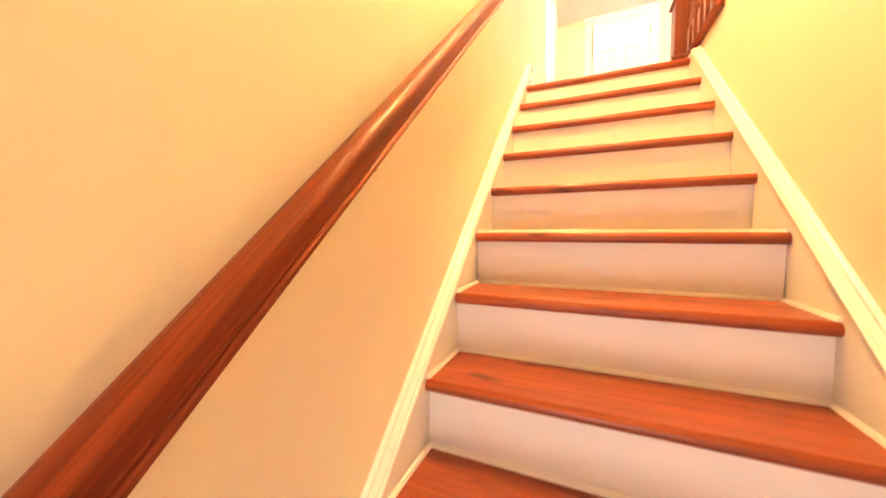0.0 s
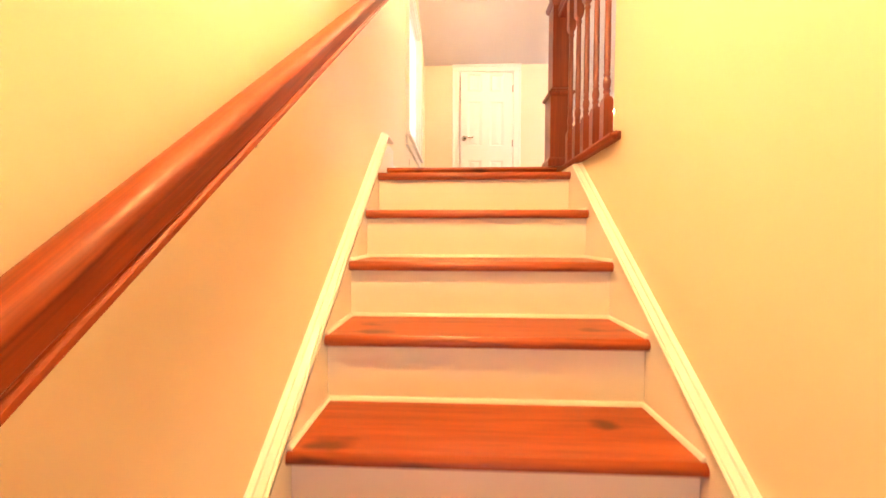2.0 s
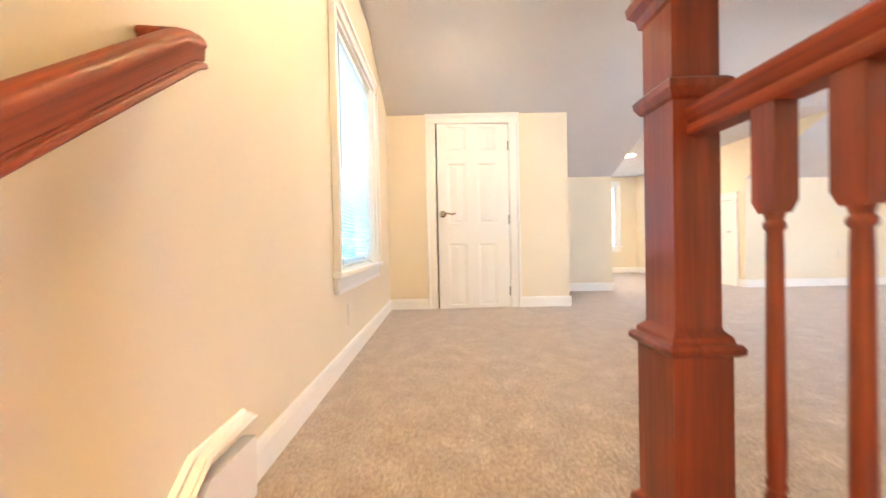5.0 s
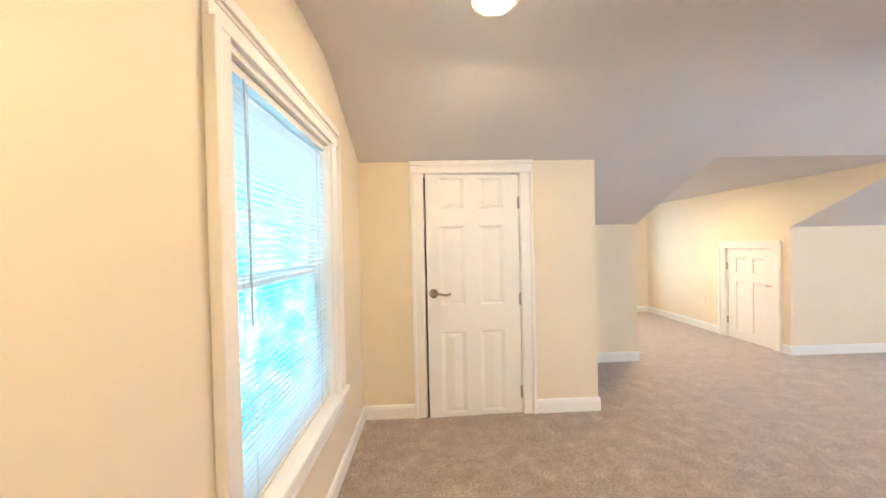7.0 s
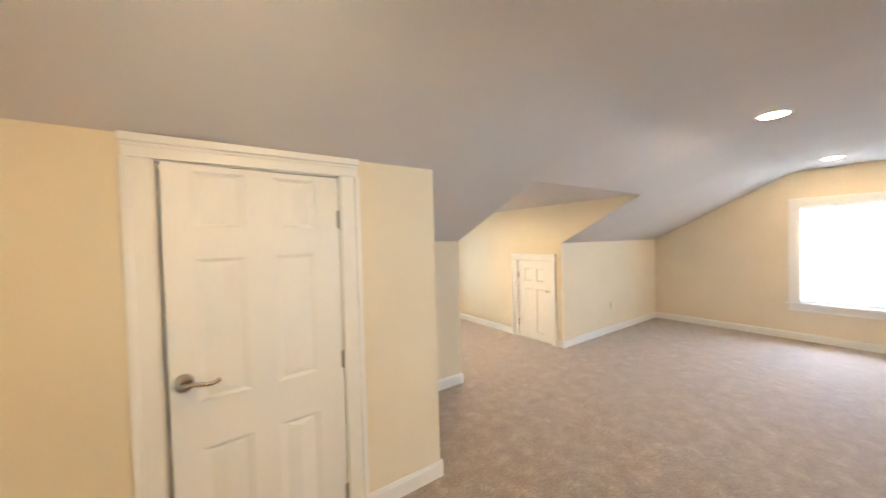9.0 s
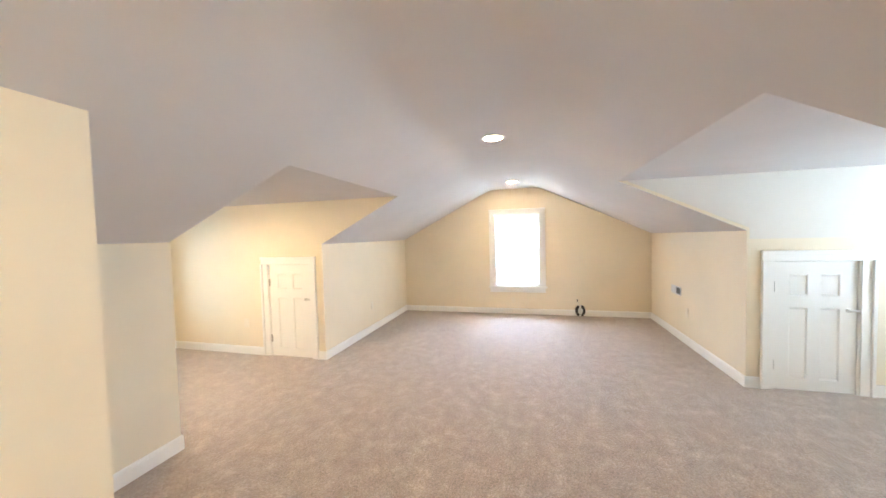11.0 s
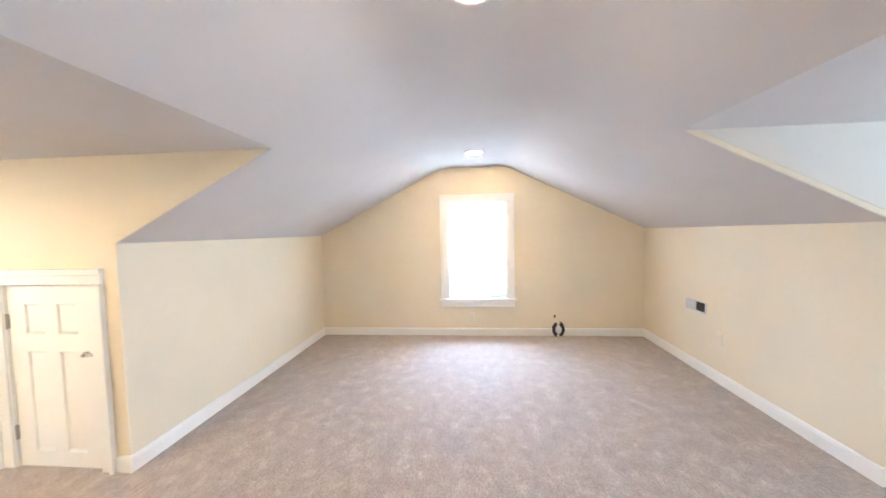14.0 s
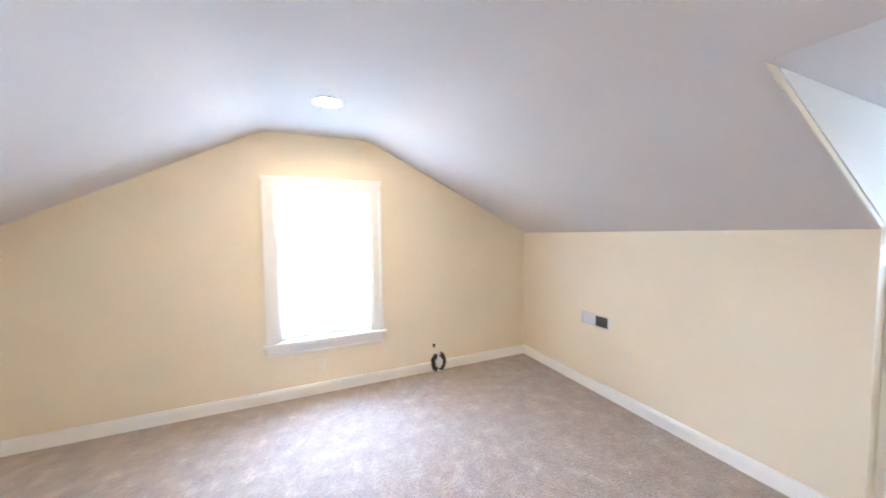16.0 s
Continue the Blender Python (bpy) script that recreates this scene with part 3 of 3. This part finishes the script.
def window(name, m, w, h, label):
    """A double-hung window; the local origin is the middle of the opening's foot on the wall's face, outdoors is +y."""
    win = thing(name, label, "window", "", m, "structure")
    casing_parts(win, w, 0.0, h)
    bm = bmesh.new()
    box(bm, (-w / 2 - 0.116, -0.046, -0.026), (w / 2 + 0.116, -0.001, 0.004), 0.006)
    box(bm, (-w / 2 + 0.001, -0.004, -0.02), (w / 2 - 0.001, 0.06, 0.0045))
    part("stool", bm, TRIM, win)
    bm = bmesh.new()
    box(bm, (-w / 2 - 0.088, -0.018, -0.105), (w / 2 + 0.088, 0.0, -0.026), 0.004)
    box(bm, (-w / 2 - 0.090, -0.024, -0.107), (w / 2 + 0.090, -0.001, -0.09), 0.003)
    part("apron", bm, TRIM, win)
    bm = bmesh.new()
    for x0, x1 in ((-w / 2 - 0.002, -w / 2 + 0.02), (w / 2 - 0.02, w / 2 + 0.002)):
        box(bm, (x0, 0.0, 0.0), (x1, 0.145, h))
    box(bm, (-w / 2 + 0.02, 0.0, h - 0.02), (w / 2 - 0.02, 0.145, h))
    box(bm, (-w / 2 + 0.02, 0.061, 0.001), (w / 2 - 0.02, 0.145, 0.012))
    part("window_frame", bm, TRIM, win)
    mid = h * 0.5
    for sash_name, z0, z1, y in (("lower_sash", 0.012, mid + 0.02, 0.07), ("upper_sash", mid - 0.02, h - 0.02, 0.105)):
        bm = bmesh.new()
        xa, xb = -w / 2 + 0.02, w / 2 - 0.02
        for lo, hi in (((xa, z0), (xa + 0.038, z1)), ((xb - 0.038, z0), (xb, z1)), ((xa + 0.038, z0), (xb - 0.038, z0 + 0.045)), ((xa + 0.038, z1 - 0.038), (xb - 0.038, z1))):
            box(bm, (lo[0], y, lo[1]), (hi[0], y + 0.03, hi[1]), 0.002)
        sash = part(sash_name, bm, TRIM, win)
        pane = part("pane", boxes(((xa + 0.03, y + 0.013, z0 + 0.03), (xb - 0.03, y + 0.017, z1 - 0.03))), GLASS, sash)
        pane.visible_shadow = False
    return win


def blind(m, w, h, tilt, mat, label, pitch=0.0215, wand=True, slant=0.0):
    """A mini blind of thin slats hung inside a window's frame; tilt in degrees from level."""
    b = thing("window_blind", label, "blind", "", m)
    part("headrail", boxes(((-w / 2, 0.02, h - 0.028), (w / 2, 0.05, h)), bevel=0.002), PLASTIC, b)
    foot = part("bottom_rail", boxes(((-w / 2, 0.024, 0.004), (w / 2, 0.046, 0.016)), bevel=0.002), PLASTIC, b)
    foot.matrix_basis = pose(0, 0, 0.02 * (slant > 0), 0, -slant, 0)
    bm = bmesh.new()
    c, s, half = math.cos(radians(tilt)), math.sin(radians(tilt)), 0.0125
    rows = []
    for k in range(5):
        u = -half + 2 * half * k / 4
        v = 0.0022 * (1 - (u / half) ** 2)
        rows.append((u * c - v * s, u * s + v * c))
    for a, b2 in zip(rows, rows[1:]):
        bm.faces.new([bm.verts.new(p) for p in ((-w / 2, a[0], a[1]), (w / 2, a[0], a[1]), (w / 2, b2[0], b2[1]), (-w / 2, b2[0], b2[1]))])
    bmesh.ops.remove_doubles(bm, verts=bm.verts, dist=0.0001)
    me = mesh("slat", bm, mat, True)
    n = int((h - 0.05) / pitch)
    for i in range(n):
        slat = new("slat", me)
        slat.parent = b
        ease = max(0.0, 1 - i / 5) * slant
        slat.matrix_basis = pose(0, 0.035, 0.025 + pitch * i + 0.02 * (slant > 0) * max(0.0, 1 - i / 8), 0, -ease, 0)
    for x in (-w * 0.36, w * 0.36):
        part("ladder_cord", boxes(((x - 0.001, 0.021, 0.01), (x + 0.001, 0.0225, h - 0.02)), ((x - 0.001, 0.0475, 0.01), (x + 0.001, 0.049, h - 0.02))), CORD, b)
    if wand:
        bm = bmesh.new()
        tube(bm, [(-w * 0.40, 0.012, h - 0.03), (-w * 0.398, 0.010, h * 0.7), (-w * 0.39, 0.012, h * 0.42)], 0.0032, 8)
        part("tilt_wand", bm, CORD, b, "grey plastic tilt wand", True)
    return b


def place_window(name, cx, cy, z0, turn, w, h, tilt, mat, label, blind_label, wand=True):
    m = pose(cx, cy, z0, 0, 0, turn)
    window(name, m, w, h, label)
    blind(m @ pose(0, 0, 0.006), w - 0.046, h - 0.03, tilt, mat, blind_label, 0.0215, wand, 1.6 if mat is SLAT_CLOSED else 0.0)


place_window("window_1", 0.0, 1.690, 0.50, 90, 0.872, 1.320, -22, SLAT, "white double-hung window with a moulded casing and stool", "white mini blind with open slats")
place_window("window_2", XE, 1.645, 0.50, -90, 0.80, 1.305, 87, SLAT_CLOSED, "white gable window blown bright with daylight", "white mini blind lowered and closed", False)
place_window("window_3", 3.57, YDN, 0.52, 0, 0.80, 1.20, 30, SLAT, "white dormer window with a moulded casing", "white mini blind with tilted slats")
place_window("window_4", 3.48, YDS, 0.52, 180, 0.80, 1.20, -25, SLAT, "white dormer window above the carpet", "white mini blind with tilted slats")

# daylight outside
structure("backdrop_west", boxes(((-4.3, -12.0, -8.0), (-4.2, 34.0, 14.0))), OUTSIDE, "bright sky and pale leaves outdoors", "backdrop")
structure("backdrop_north", boxes(((-6.0, 10.0, -6.0), (14.0, 10.1, 10.0))), OUTSIDE, "bright sky and pale leaves outdoors", "backdrop")
area_lamp("daylight_east", look((XE + 0.22, 1.645, 1.15), (0, 1.645, 1.0)), 0.84, 1.36, 85)
# extra lamp added on the room side of the blind for the carpet's daylight pool
sky_pool = area_lamp("daylight_east_pool_fill", look((XE - 0.05, 1.645, 0.78), (XE - 1.9, 1.645, 0.0)), 0.70, 0.20, 16)
sky_pool.data.spread, sky_pool.data.color = radians(110), (0.50, 0.66, 1.0)
area_lamp("daylight_south", look((3.48, YDS - 0.22, 1.12), (3.48, 3, 1.0)), 0.84, 1.26, 185)
area_lamp("daylight_north", look((3.57, YDN + 0.3, 1.12), (3.57, 0, 1.0)), 0.84, 1.26, 30)


# ---- recessed lamps ----
def can_light(m, lens=LAMP_GLOW):
    lamp = thing("recessed_ceiling_light", "round recessed ceiling light with a white trim ring, switched on", "ceiling light", "recessed ceiling lights", m)
    bm = bmesh.new()
    seg = 32
    prof = [(0.098, 0.0), (0.096, -0.005), (0.082, -0.007), (0.074, -0.003), (0.074, 0.0)]
    loops = [[bm.verts.new((r * math.cos(2 * math.pi * i / seg), r * math.sin(2 * math.pi * i / seg), z)) for i in range(seg)] for r, z in prof]
    for a, b in zip(loops, loops[1:]):
        for i in range(seg):
            bm.faces.new((a[i], a[(i + 1) % seg], b[(i + 1) % seg], b[i]))
    part("trim_ring", bm, PLASTIC, lamp, "white plastic trim ring", True)
    bm = bmesh.new()
    lathe(bm, [(0.0745, -0.001), (0.072, -0.006), (0.055, -0.012), (0.03, -0.016), (0.005, -0.017)], (0, 0, 0), 28)
    part("lens", bm, lens, lamp, "glowing warm lamp lens", True)
    return lamp


can_light(pose(3.805, 1.70, ZF))
can_light(pose(6.244, 1.675, ZF), GABLE_GLOW)
can_light(pose(0.80, 1.71, ZF), WEST_GLOW)
can_light(pose(3.32, 4.50, ZDN), DORMER_GLOW)
can_light(pose(0.38, 0.42, roof(0.42) - 0.03), HEAD_GLOW)
can_light(pose(0.38, -1.25, roof(-1.25) - 0.03), STAIR_GLOW)


# ---- staircase ----
RISE, GO, Z2 = 0.208, 0.2325, -0.066
stairs = thing("staircase", "steep enclosed stairs with stained pine treads and white risers", "staircase")
SX0, SX1 = 0.036, XS - 0.030
sect = [(-0.000, -0.018), (0.003, -0.008), (0.012, 0.0), (GO + 0.03, 0.0), (GO + 0.03, -0.036), (0.012, -0.036), (0.003, -0.029)]
bm = bmesh.new()
prism(bm, sect, 0, SX0 + 0.001, SX1 - 0.001)
tread_mesh = mesh("tread", bm, WOOD_X, True)
bm = bmesh.new()
prism(bm, [(0.03, -0.036), (0.03, -RISE), (0.045, -RISE), (0.045, -0.036)], 0, SX0, SX1)
riser_mesh = mesh("riser", bm, RISER)
bm = bmesh.new()
bead = [(0.0, 0.0), (0.011, 0.0), (0.010, 0.005), (0.006, 0.010), (0.0, 0.011)]
prism(bm, [(GO + 0.03 - a, b) for a, b in bead], 0, SX0, SX1)
prism(bm, [(SX0 + a, b) for a, b in bead], 1, 0.012, GO + 0.02)
prism(bm, [(SX1 - a, b) for a, b in bead], 1, 0.012, GO + 0.02)
bead_mesh = mesh("bead", bm, TRIM, True)
for k in range(13):
    for nm, me in (("tread", tread_mesh), ("riser", riser_mesh), ("bead", bead_mesh)):
        ob = new(nm, me)
        ob.parent = stairs
        ob.location = (0, -GO * k, Z2 - RISE * k)
bm = bmesh.new()
prism(bm, [(0.215, -0.012), (0.220, -0.002), (0.228, 0.004), (0.375, 0.004), (0.375, -0.026), (0.228, -0.026), (0.219, -0.02)], 0, SX0 + 0.001, XS2)
part("landing_tread", bm, WOOD_X, stairs, "stained pine landing edge against the carpet", True)
part("landing_riser", boxes(((SX0, 0.246, -0.07), (XS - 0.002, 0.26, -0.026))), RISER, stairs)


def skirt(x_wall, side, y_top):
    """The sloped skirt board of one wall and the moulded cap on it."""
    def line(y, up):
        return Z2 + RISE / GO * y + up
    bm = bmesh.new()
    xa, xb = sorted((x_wall, x_wall + side * (0.035 if side > 0 else 0.029)))
    top = 0.027 if side > 0 else 0.052
    pts = [(-2.95, line(-2.95, top)), (-2.95, line(-2.95, -0.34)), (y_top, line(y_top, -0.34))]
    pts += [(0.425, -0.03), (0.425, 0.15), (0.262, 0.15)] if y_top > 0.25 else [(0.245, -0.12), (0.245, -0.037), (y_top, -0.037), (y_top, line(y_top, top))]
    prism(bm, pts, 0, xa, xb)
    board = part("skirt_board", bm, RISER, stairs)
    bm = bmesh.new()
    n = Vector((0, -RISE, GO)).normalized()
    d = Vector((0, GO, RISE)).normalized()
    prof = [(0.0, -0.004), (0.036, -0.004), (0.041, 0.001), (0.041, 0.005), (0.037, 0.008), (0.034, 0.005), (0.032, 0.010), (0.017, 0.015), (0.015, 0.011), (0.013, 0.018), (0.006, 0.022), (0.0, 0.022)]
    a = Vector((x_wall, -2.95, line(-2.95, top)))
    b = Vector((x_wall, y_top if y_top < 0.25 else 0.262, line(y_top if y_top < 0.25 else 0.262, top)))
    ends = [[bm.verts.new(p + Vector((side * u, 0, 0)) + n * v) for u, v in prof] for p in (a, b)]
    if y_top > 0.25:
        ends.append([bm.verts.new((x_wall + side * u, 0.425, b.z + v)) for u, v in prof])
    for e, f in zip(ends, ends[1:]):
        for i in range(len(prof)):
            j = (i + 1) % len(prof)
            bm.faces.new((e[i], f[i], f[j], e[j]))
    bm.faces.new(ends[0]), bm.faces.new(ends[-1][::-1])
    part("cap_moulding", bm, TRIM, board)


skirt(0.0, 1, 0.262)
skirt(XS, -1, -0.042)

# ---- handrail on the wall ----
rail = thing("wall_handrail", "red-brown stained wooden handrail bracketed to the wall", "handrail")
RX = 0.070


def rail_z(y):
    return 0.818 + 0.911 * y


HALF = [(0.0, -0.042), (0.027, -0.042), (0.032, -0.038), (0.032, -0.030), (0.029, -0.026), (0.0255, -0.0255), (0.025, -0.022), (0.0275, -0.019), (0.0285, 0.008),
        (0.0315, 0.014), (0.0315, 0.022), (0.028, 0.030), (0.019, 0.037), (0.0, 0.041)]
PROF = HALF + [(-a, b) for a, b in HALF[-2:0:-1]]
PROF = [(a * 0.86, b * 0.76) for a, b in PROF]
bm = bmesh.new()
up = Vector((0, -0.911, 1)).normalized()
loops = []
for c, u, w in ((Vector((RX, -2.95, rail_z(-2.95))), Vector((1, 0, 0)), up), (Vector((RX, 0.16, rail_z(0.16))), Vector((1, 0, 0)), up),
                (Vector((RX, 0.19, rail_z(0.185))), Vector((0.72, 0.72, 0)), Vector((0, 0, 1))),):
    loops.append([bm.verts.new(c + u * a + w * b) for a, b in PROF])
loops.append([bm.verts.new(Vector((0.0, 0.185, rail_z(0.185))) + Vector((0, 1, 0)) * a * 0.9 + Vector((0, 0, 1)) * b) for a, b in PROF])
for e, f in zip(loops, loops[1:]):
    for i in range(len(PROF)):
        j = (i + 1) % len(PROF)
        bm.faces.new((e[i], f[i], f[j], e[j]))
bm.faces.new(loops[0]), bm.faces.new(loops[-1][::-1])
lean = pose(RX, 0, rail_z(0), math.degrees(math.atan(0.911)))
bmesh.ops.transform(bm, matrix=lean.inverted(), verts=bm.verts)
part("rail", bm, WOOD_Y, rail, "", True).matrix_basis = lean
for y in (-1.93, -1.105, -0.113):
    z, y1 = rail_z(y) - 0.098, y + 0.022
    z1 = rail_z(y1) - 0.043
    bm = bmesh.new()
    lathe(bm, [(0.022, 0.0), (0.022, 0.004), (0.018, 0.008), (0.010, 0.013), (0.007, 0.020)], (0.0, y, z), 20, 0)
    tube(bm, [(0.010, y, z), (0.024, y + 0.002, z + 0.004), (0.048, y + 0.012, z + 0.036), (RX - 0.004, y1, z1 - 0.010), (RX - 0.002, y1, z1 + 0.002)], 0.0046, 10)
    prism(bm, [(y1 - 0.020, z1 - 0.0212), (y1 + 0.020, z1 + 0.0152), (y1 + 0.018, z1 + 0.0190), (y1 - 0.022, z1 - 0.0174)], 0, RX - 0.011, RX + 0.009)
    lathe(bm, [(0.003, -0.019), (0.006, -0.017), (0.006, -0.010), (0.003, -0.006)], (RX - 0.002, y1 + 0.006, z1), 10)
    part("bracket", bm, NICKEL, rail, "nickel wall bracket", True)

# ---- balustrade at the stair head ----
bal = thing("balustrade", "stained wooden newel post, rail and turned balusters at the stair head", "balustrade")
NX, NY = 1.015, 0.280


def square_stack(bm, cx, cy, levels):
    """A square post from rings of (half width, height)."""
    loops = [[bm.verts.new((cx + a * r, cy + b * r, z)) for a, b in ((-1, -1), (1, -1), (1, 1), (-1, 1))] for r, z in levels]
    for e, f in zip(loops, loops[1:]):
        for i in range(4):
            bm.faces.new((e[i], e[(i + 1) % 4], f[(i + 1) % 4], f[i]))
    bm.faces.new(loops[0][::-1]), bm.faces.new(loops[-1])


bm = bmesh.new()
square_stack(bm, NX, NY, [(0.072, 0.003), (0.072, 0.035), (0.068, 0.045), (0.060, 0.055), (0.058, 0.06), (0.058, 0.395), (0.064, 0.397), (0.071, 0.403), (0.072, 0.413),
                          (0.068, 0.420), (0.060, 0.422), (0.059, 0.432), (0.053, 0.438), (0.047, 0.445), (0.046, 0.45), (0.046, 0.895), (0.052, 0.900), (0.060, 0.915),
                          (0.062, 0.928), (0.054, 0.936), (0.046, 0.940), (0.046, 1.085), (0.052, 1.09), (0.056, 1.11), (0.068, 1.125), (0.070, 1.145),
                          (0.060, 1.165), (0.045, 1.18), (0.0, 1.195)])
part("newel_post", bm, WOOD_Z, bal, "square boxed newel post with moulded collars")
BX = 1.022
bm = bmesh.new()
prof = [(-0.022, 0.0), (0.022, 0.0), (0.026, 0.006), (0.026, 0.016), (0.022, 0.022), (0.030, 0.036), (0.030, 0.050), (0.020, 0.060), (-0.020, 0.060),
        (-0.030, 0.050), (-0.030, 0.036), (-0.022, 0.022), (-0.026, 0.016), (-0.026, 0.006)]
prism(bm, [(BX + a, 0.824 + b) for a, b in prof], 1, YW, NY - 0.046)
part("top_rail", bm, WOOD_Y, bal, "moulded wooden top rail", True)
bm = bmesh.new()
prism(bm, [(XS - 0.036, -0.028), (XS - 0.040, -0.020), (XS - 0.036, -0.010), (XS - 0.028, -0.006), (XS2 + 0.004, -0.006), (XS2 + 0.004, -0.036), (XS - 0.028, -0.036)], 1, YW, 0.215)
prism(bm, [(XS - 0.036, -0.028), (XS - 0.040, -0.020), (XS - 0.036, -0.010), (XS - 0.028, -0.006), (XS, -0.006), (XS, -0.036), (XS - 0.028, -0.036)], 1, -0.430, YW)
lathe(bm, [(0.004, -0.018), (0.010, -0.015), (0.0145, -0.008), (0.015, 0.004)], (XS - 0.021, -0.430, -0.021), 14, 1)
part("shoe_rail", bm, WOOD_Y, bal, "wooden sill board under the balusters", True)
rings = [(0.0165, 0.155), (0.0135, 0.166), (0.0125, 0.170), (0.0165, 0.176), (0.0165, 0.182), (0.0125, 0.187), (0.0168, 0.200), (0.0182, 0.213), (0.0162, 0.226), (0.012, 0.236),
         (0.0155, 0.241), (0.0155, 0.247), (0.0125, 0.252), (0.0145, 0.262), (0.0150, 0.32), (0.0130, 0.60), (0.0120, 0.632), (0.0165, 0.637), (0.0165, 0.644), (0.0125, 0.649), (0.0165, 0.662)]
bm = bmesh.new()
square_stack(bm, 0, 0, [(0.0182, -0.006), (0.0182, 0.142), (0.013, 0.156)])
lathe(bm, [(r * 0.82, h) for r, h in rings], (0, 0, 0), 14)
square_stack(bm, 0, 0, [(0.013, 0.660), (0.0182, 0.678), (0.0182, 0.826)])
baluster_mesh = mesh("baluster", bm, WOOD_Z, True)
for i in range(5):
    ob = new("baluster", baluster_mesh)
    ob.parent = bal
    ob.location = (BX, 0.092 - 0.1045 * i, 0)


# ---- small things on the walls ----
def outlet(m, label="ivory electrical outlet flush on the cream wall"):
    o = thing("wall_outlet", label, "outlet", "wall outlets", m)
    plate = part("cover_plate", boxes(((-0.035, -0.006, -0.057), (0.035, 0, 0.057)), bevel=0.003), IVORY, o)
    for z in (-0.024, 0.024):
        sock = part("socket", boxes(((-0.017, -0.0075, z - 0.014), (0.017, -0.004, z + 0.014)), bevel=0.002), IVORY, plate)
    return o


plug = outlet(pose(DN1 - 0.003, 4.94, 0.40, 0, 0, -90))
copy_thing(plug, pose(5.60, YN, 0.40))
copy_thing(plug, pose(5.73, YK + (YS - YK) * (5.73 - DS1) / (XE - DS1), 0.40, 0, 0, 180))
copy_thing(plug, pose(XE, 1.725, 0.25, 0, 0, -90))
copy_thing(plug, pose(0.0, 1.40, 0.26, 0, 0, 90))

vent = thing("wall_vent", "grey metal wall register with one louvred half open", "vent", "", pose(6.052, YK + (YS - YK) * (6.052 - DS1) / (XE - DS1), 0.635, 0, 0, 180))
part("frame", boxes(((-0.145, -0.010, -0.055), (0.145, 0, -0.045)), ((-0.145, -0.010, 0.045), (0.145, 0, 0.055)), ((-0.145, -0.010, -0.045), (-0.132, 0, 0.045)),
                    ((0.132, -0.010, -0.045), (0.145, 0, 0.045)), ((-0.006, -0.010, -0.045), (0.006, 0, 0.045))), VENT_METAL, vent)
# black sheet and dark louvres carry the open half's shade in their colour
part("backing", boxes(((0.006, -0.002, -0.045), (0.132, -0.001, 0.045))), DUCT_SHADE, vent, "black sheet for the shade inside the duct")
part("closed_half", boxes(((-0.132, -0.004, -0.045), (-0.006, -0.001, 0.045))), VENT_METAL, vent)
for i in range(6):
    z = -0.038 + i * 0.0152
    bm = bmesh.new()
    prism(bm, [(-0.009, z - 0.003), (-0.008, z - 0.003), (-0.003, z + 0.001), (-0.004, z + 0.001)], 0, 0.006, 0.132)
    part("slat", bm, VENT_SHADED, vent)
for i in range(6):
    z = -0.038 + i * 0.0152
    bm = bmesh.new()
    prism(bm, [(-0.007, z - 0.005), (-0.006, z - 0.005), (-0.004, z + 0.006), (-0.005, z + 0.006)], 0, -0.132, -0.006)
    part("slat", bm, VENT_METAL, vent)

coil = thing("cable_coil", "coiled black and white cable hanging from the wall onto the carpet", "cable", "", pose(XE - 0.03, 0.595, 0))
rnd = random.Random(4)
def strand(bm, a0, a1, r, off, thick):
    pts = []
    for k in range(15):
        a = radians(a0 + (a1 - a0) * k / 14)
        rr = r + rnd.uniform(-0.003, 0.003)
        pts.append((off + rnd.uniform(-0.002, 0.002), rr * 0.92 * math.cos(a), 0.095 + rr * 1.22 * math.sin(a)))
    tube(bm, pts, thick, 7)


for nm, a0, a1 in (("black_loops", -62, 66), ("black_loops", 108, 246)):
    bm = bmesh.new()
    for k in range(7):
        strand(bm, a0 + rnd.uniform(-14, 8), a1 + rnd.uniform(-8, 14), 0.055 + 0.008 * (k % 4), -0.012 * (k // 4), 0.011)
    part(nm, bm, CABLE_BLACK, coil, "", True)
bm = bmesh.new()
for k in range(6):
    strand(bm, 20 + 30 * k, 330 + 30 * k, 0.006 + 0.0085 * k, -0.012 + 0.002 * k, 0.008)
strand(bm, 60, 300, 0.03, -0.02, 0.006)
strand(bm, 235, 300, 0.07, -0.004, 0.004)
strand(bm, 245, 305, 0.075, -0.008, 0.004)
part("white_loops", bm, CABLE_GREY, coil, "white cable coiled inside the black loops", True)
bm = bmesh.new()
tube(bm, [(0.03, 0.045, 0.262), (0.012, 0.045, 0.258), (0.004, 0.042, 0.24), (0.006, 0.03, 0.20), (0.0, 0.02, 0.165)], 0.0036, 8)
strand(bm, 70, 118, 0.072, -0.012, 0.006)
part("loose_end", bm, CABLE_GREY, coil, "", True)
bm = bmesh.new()
lathe(bm, [(0.010, -0.012), (0.012, 0.0), (0.011, 0.018), (0.006, 0.026)], (0.008, 0.045, 0.262), 10, 2)
part("plug_tip", bm, CABLE_BLACK, coil, "", True)
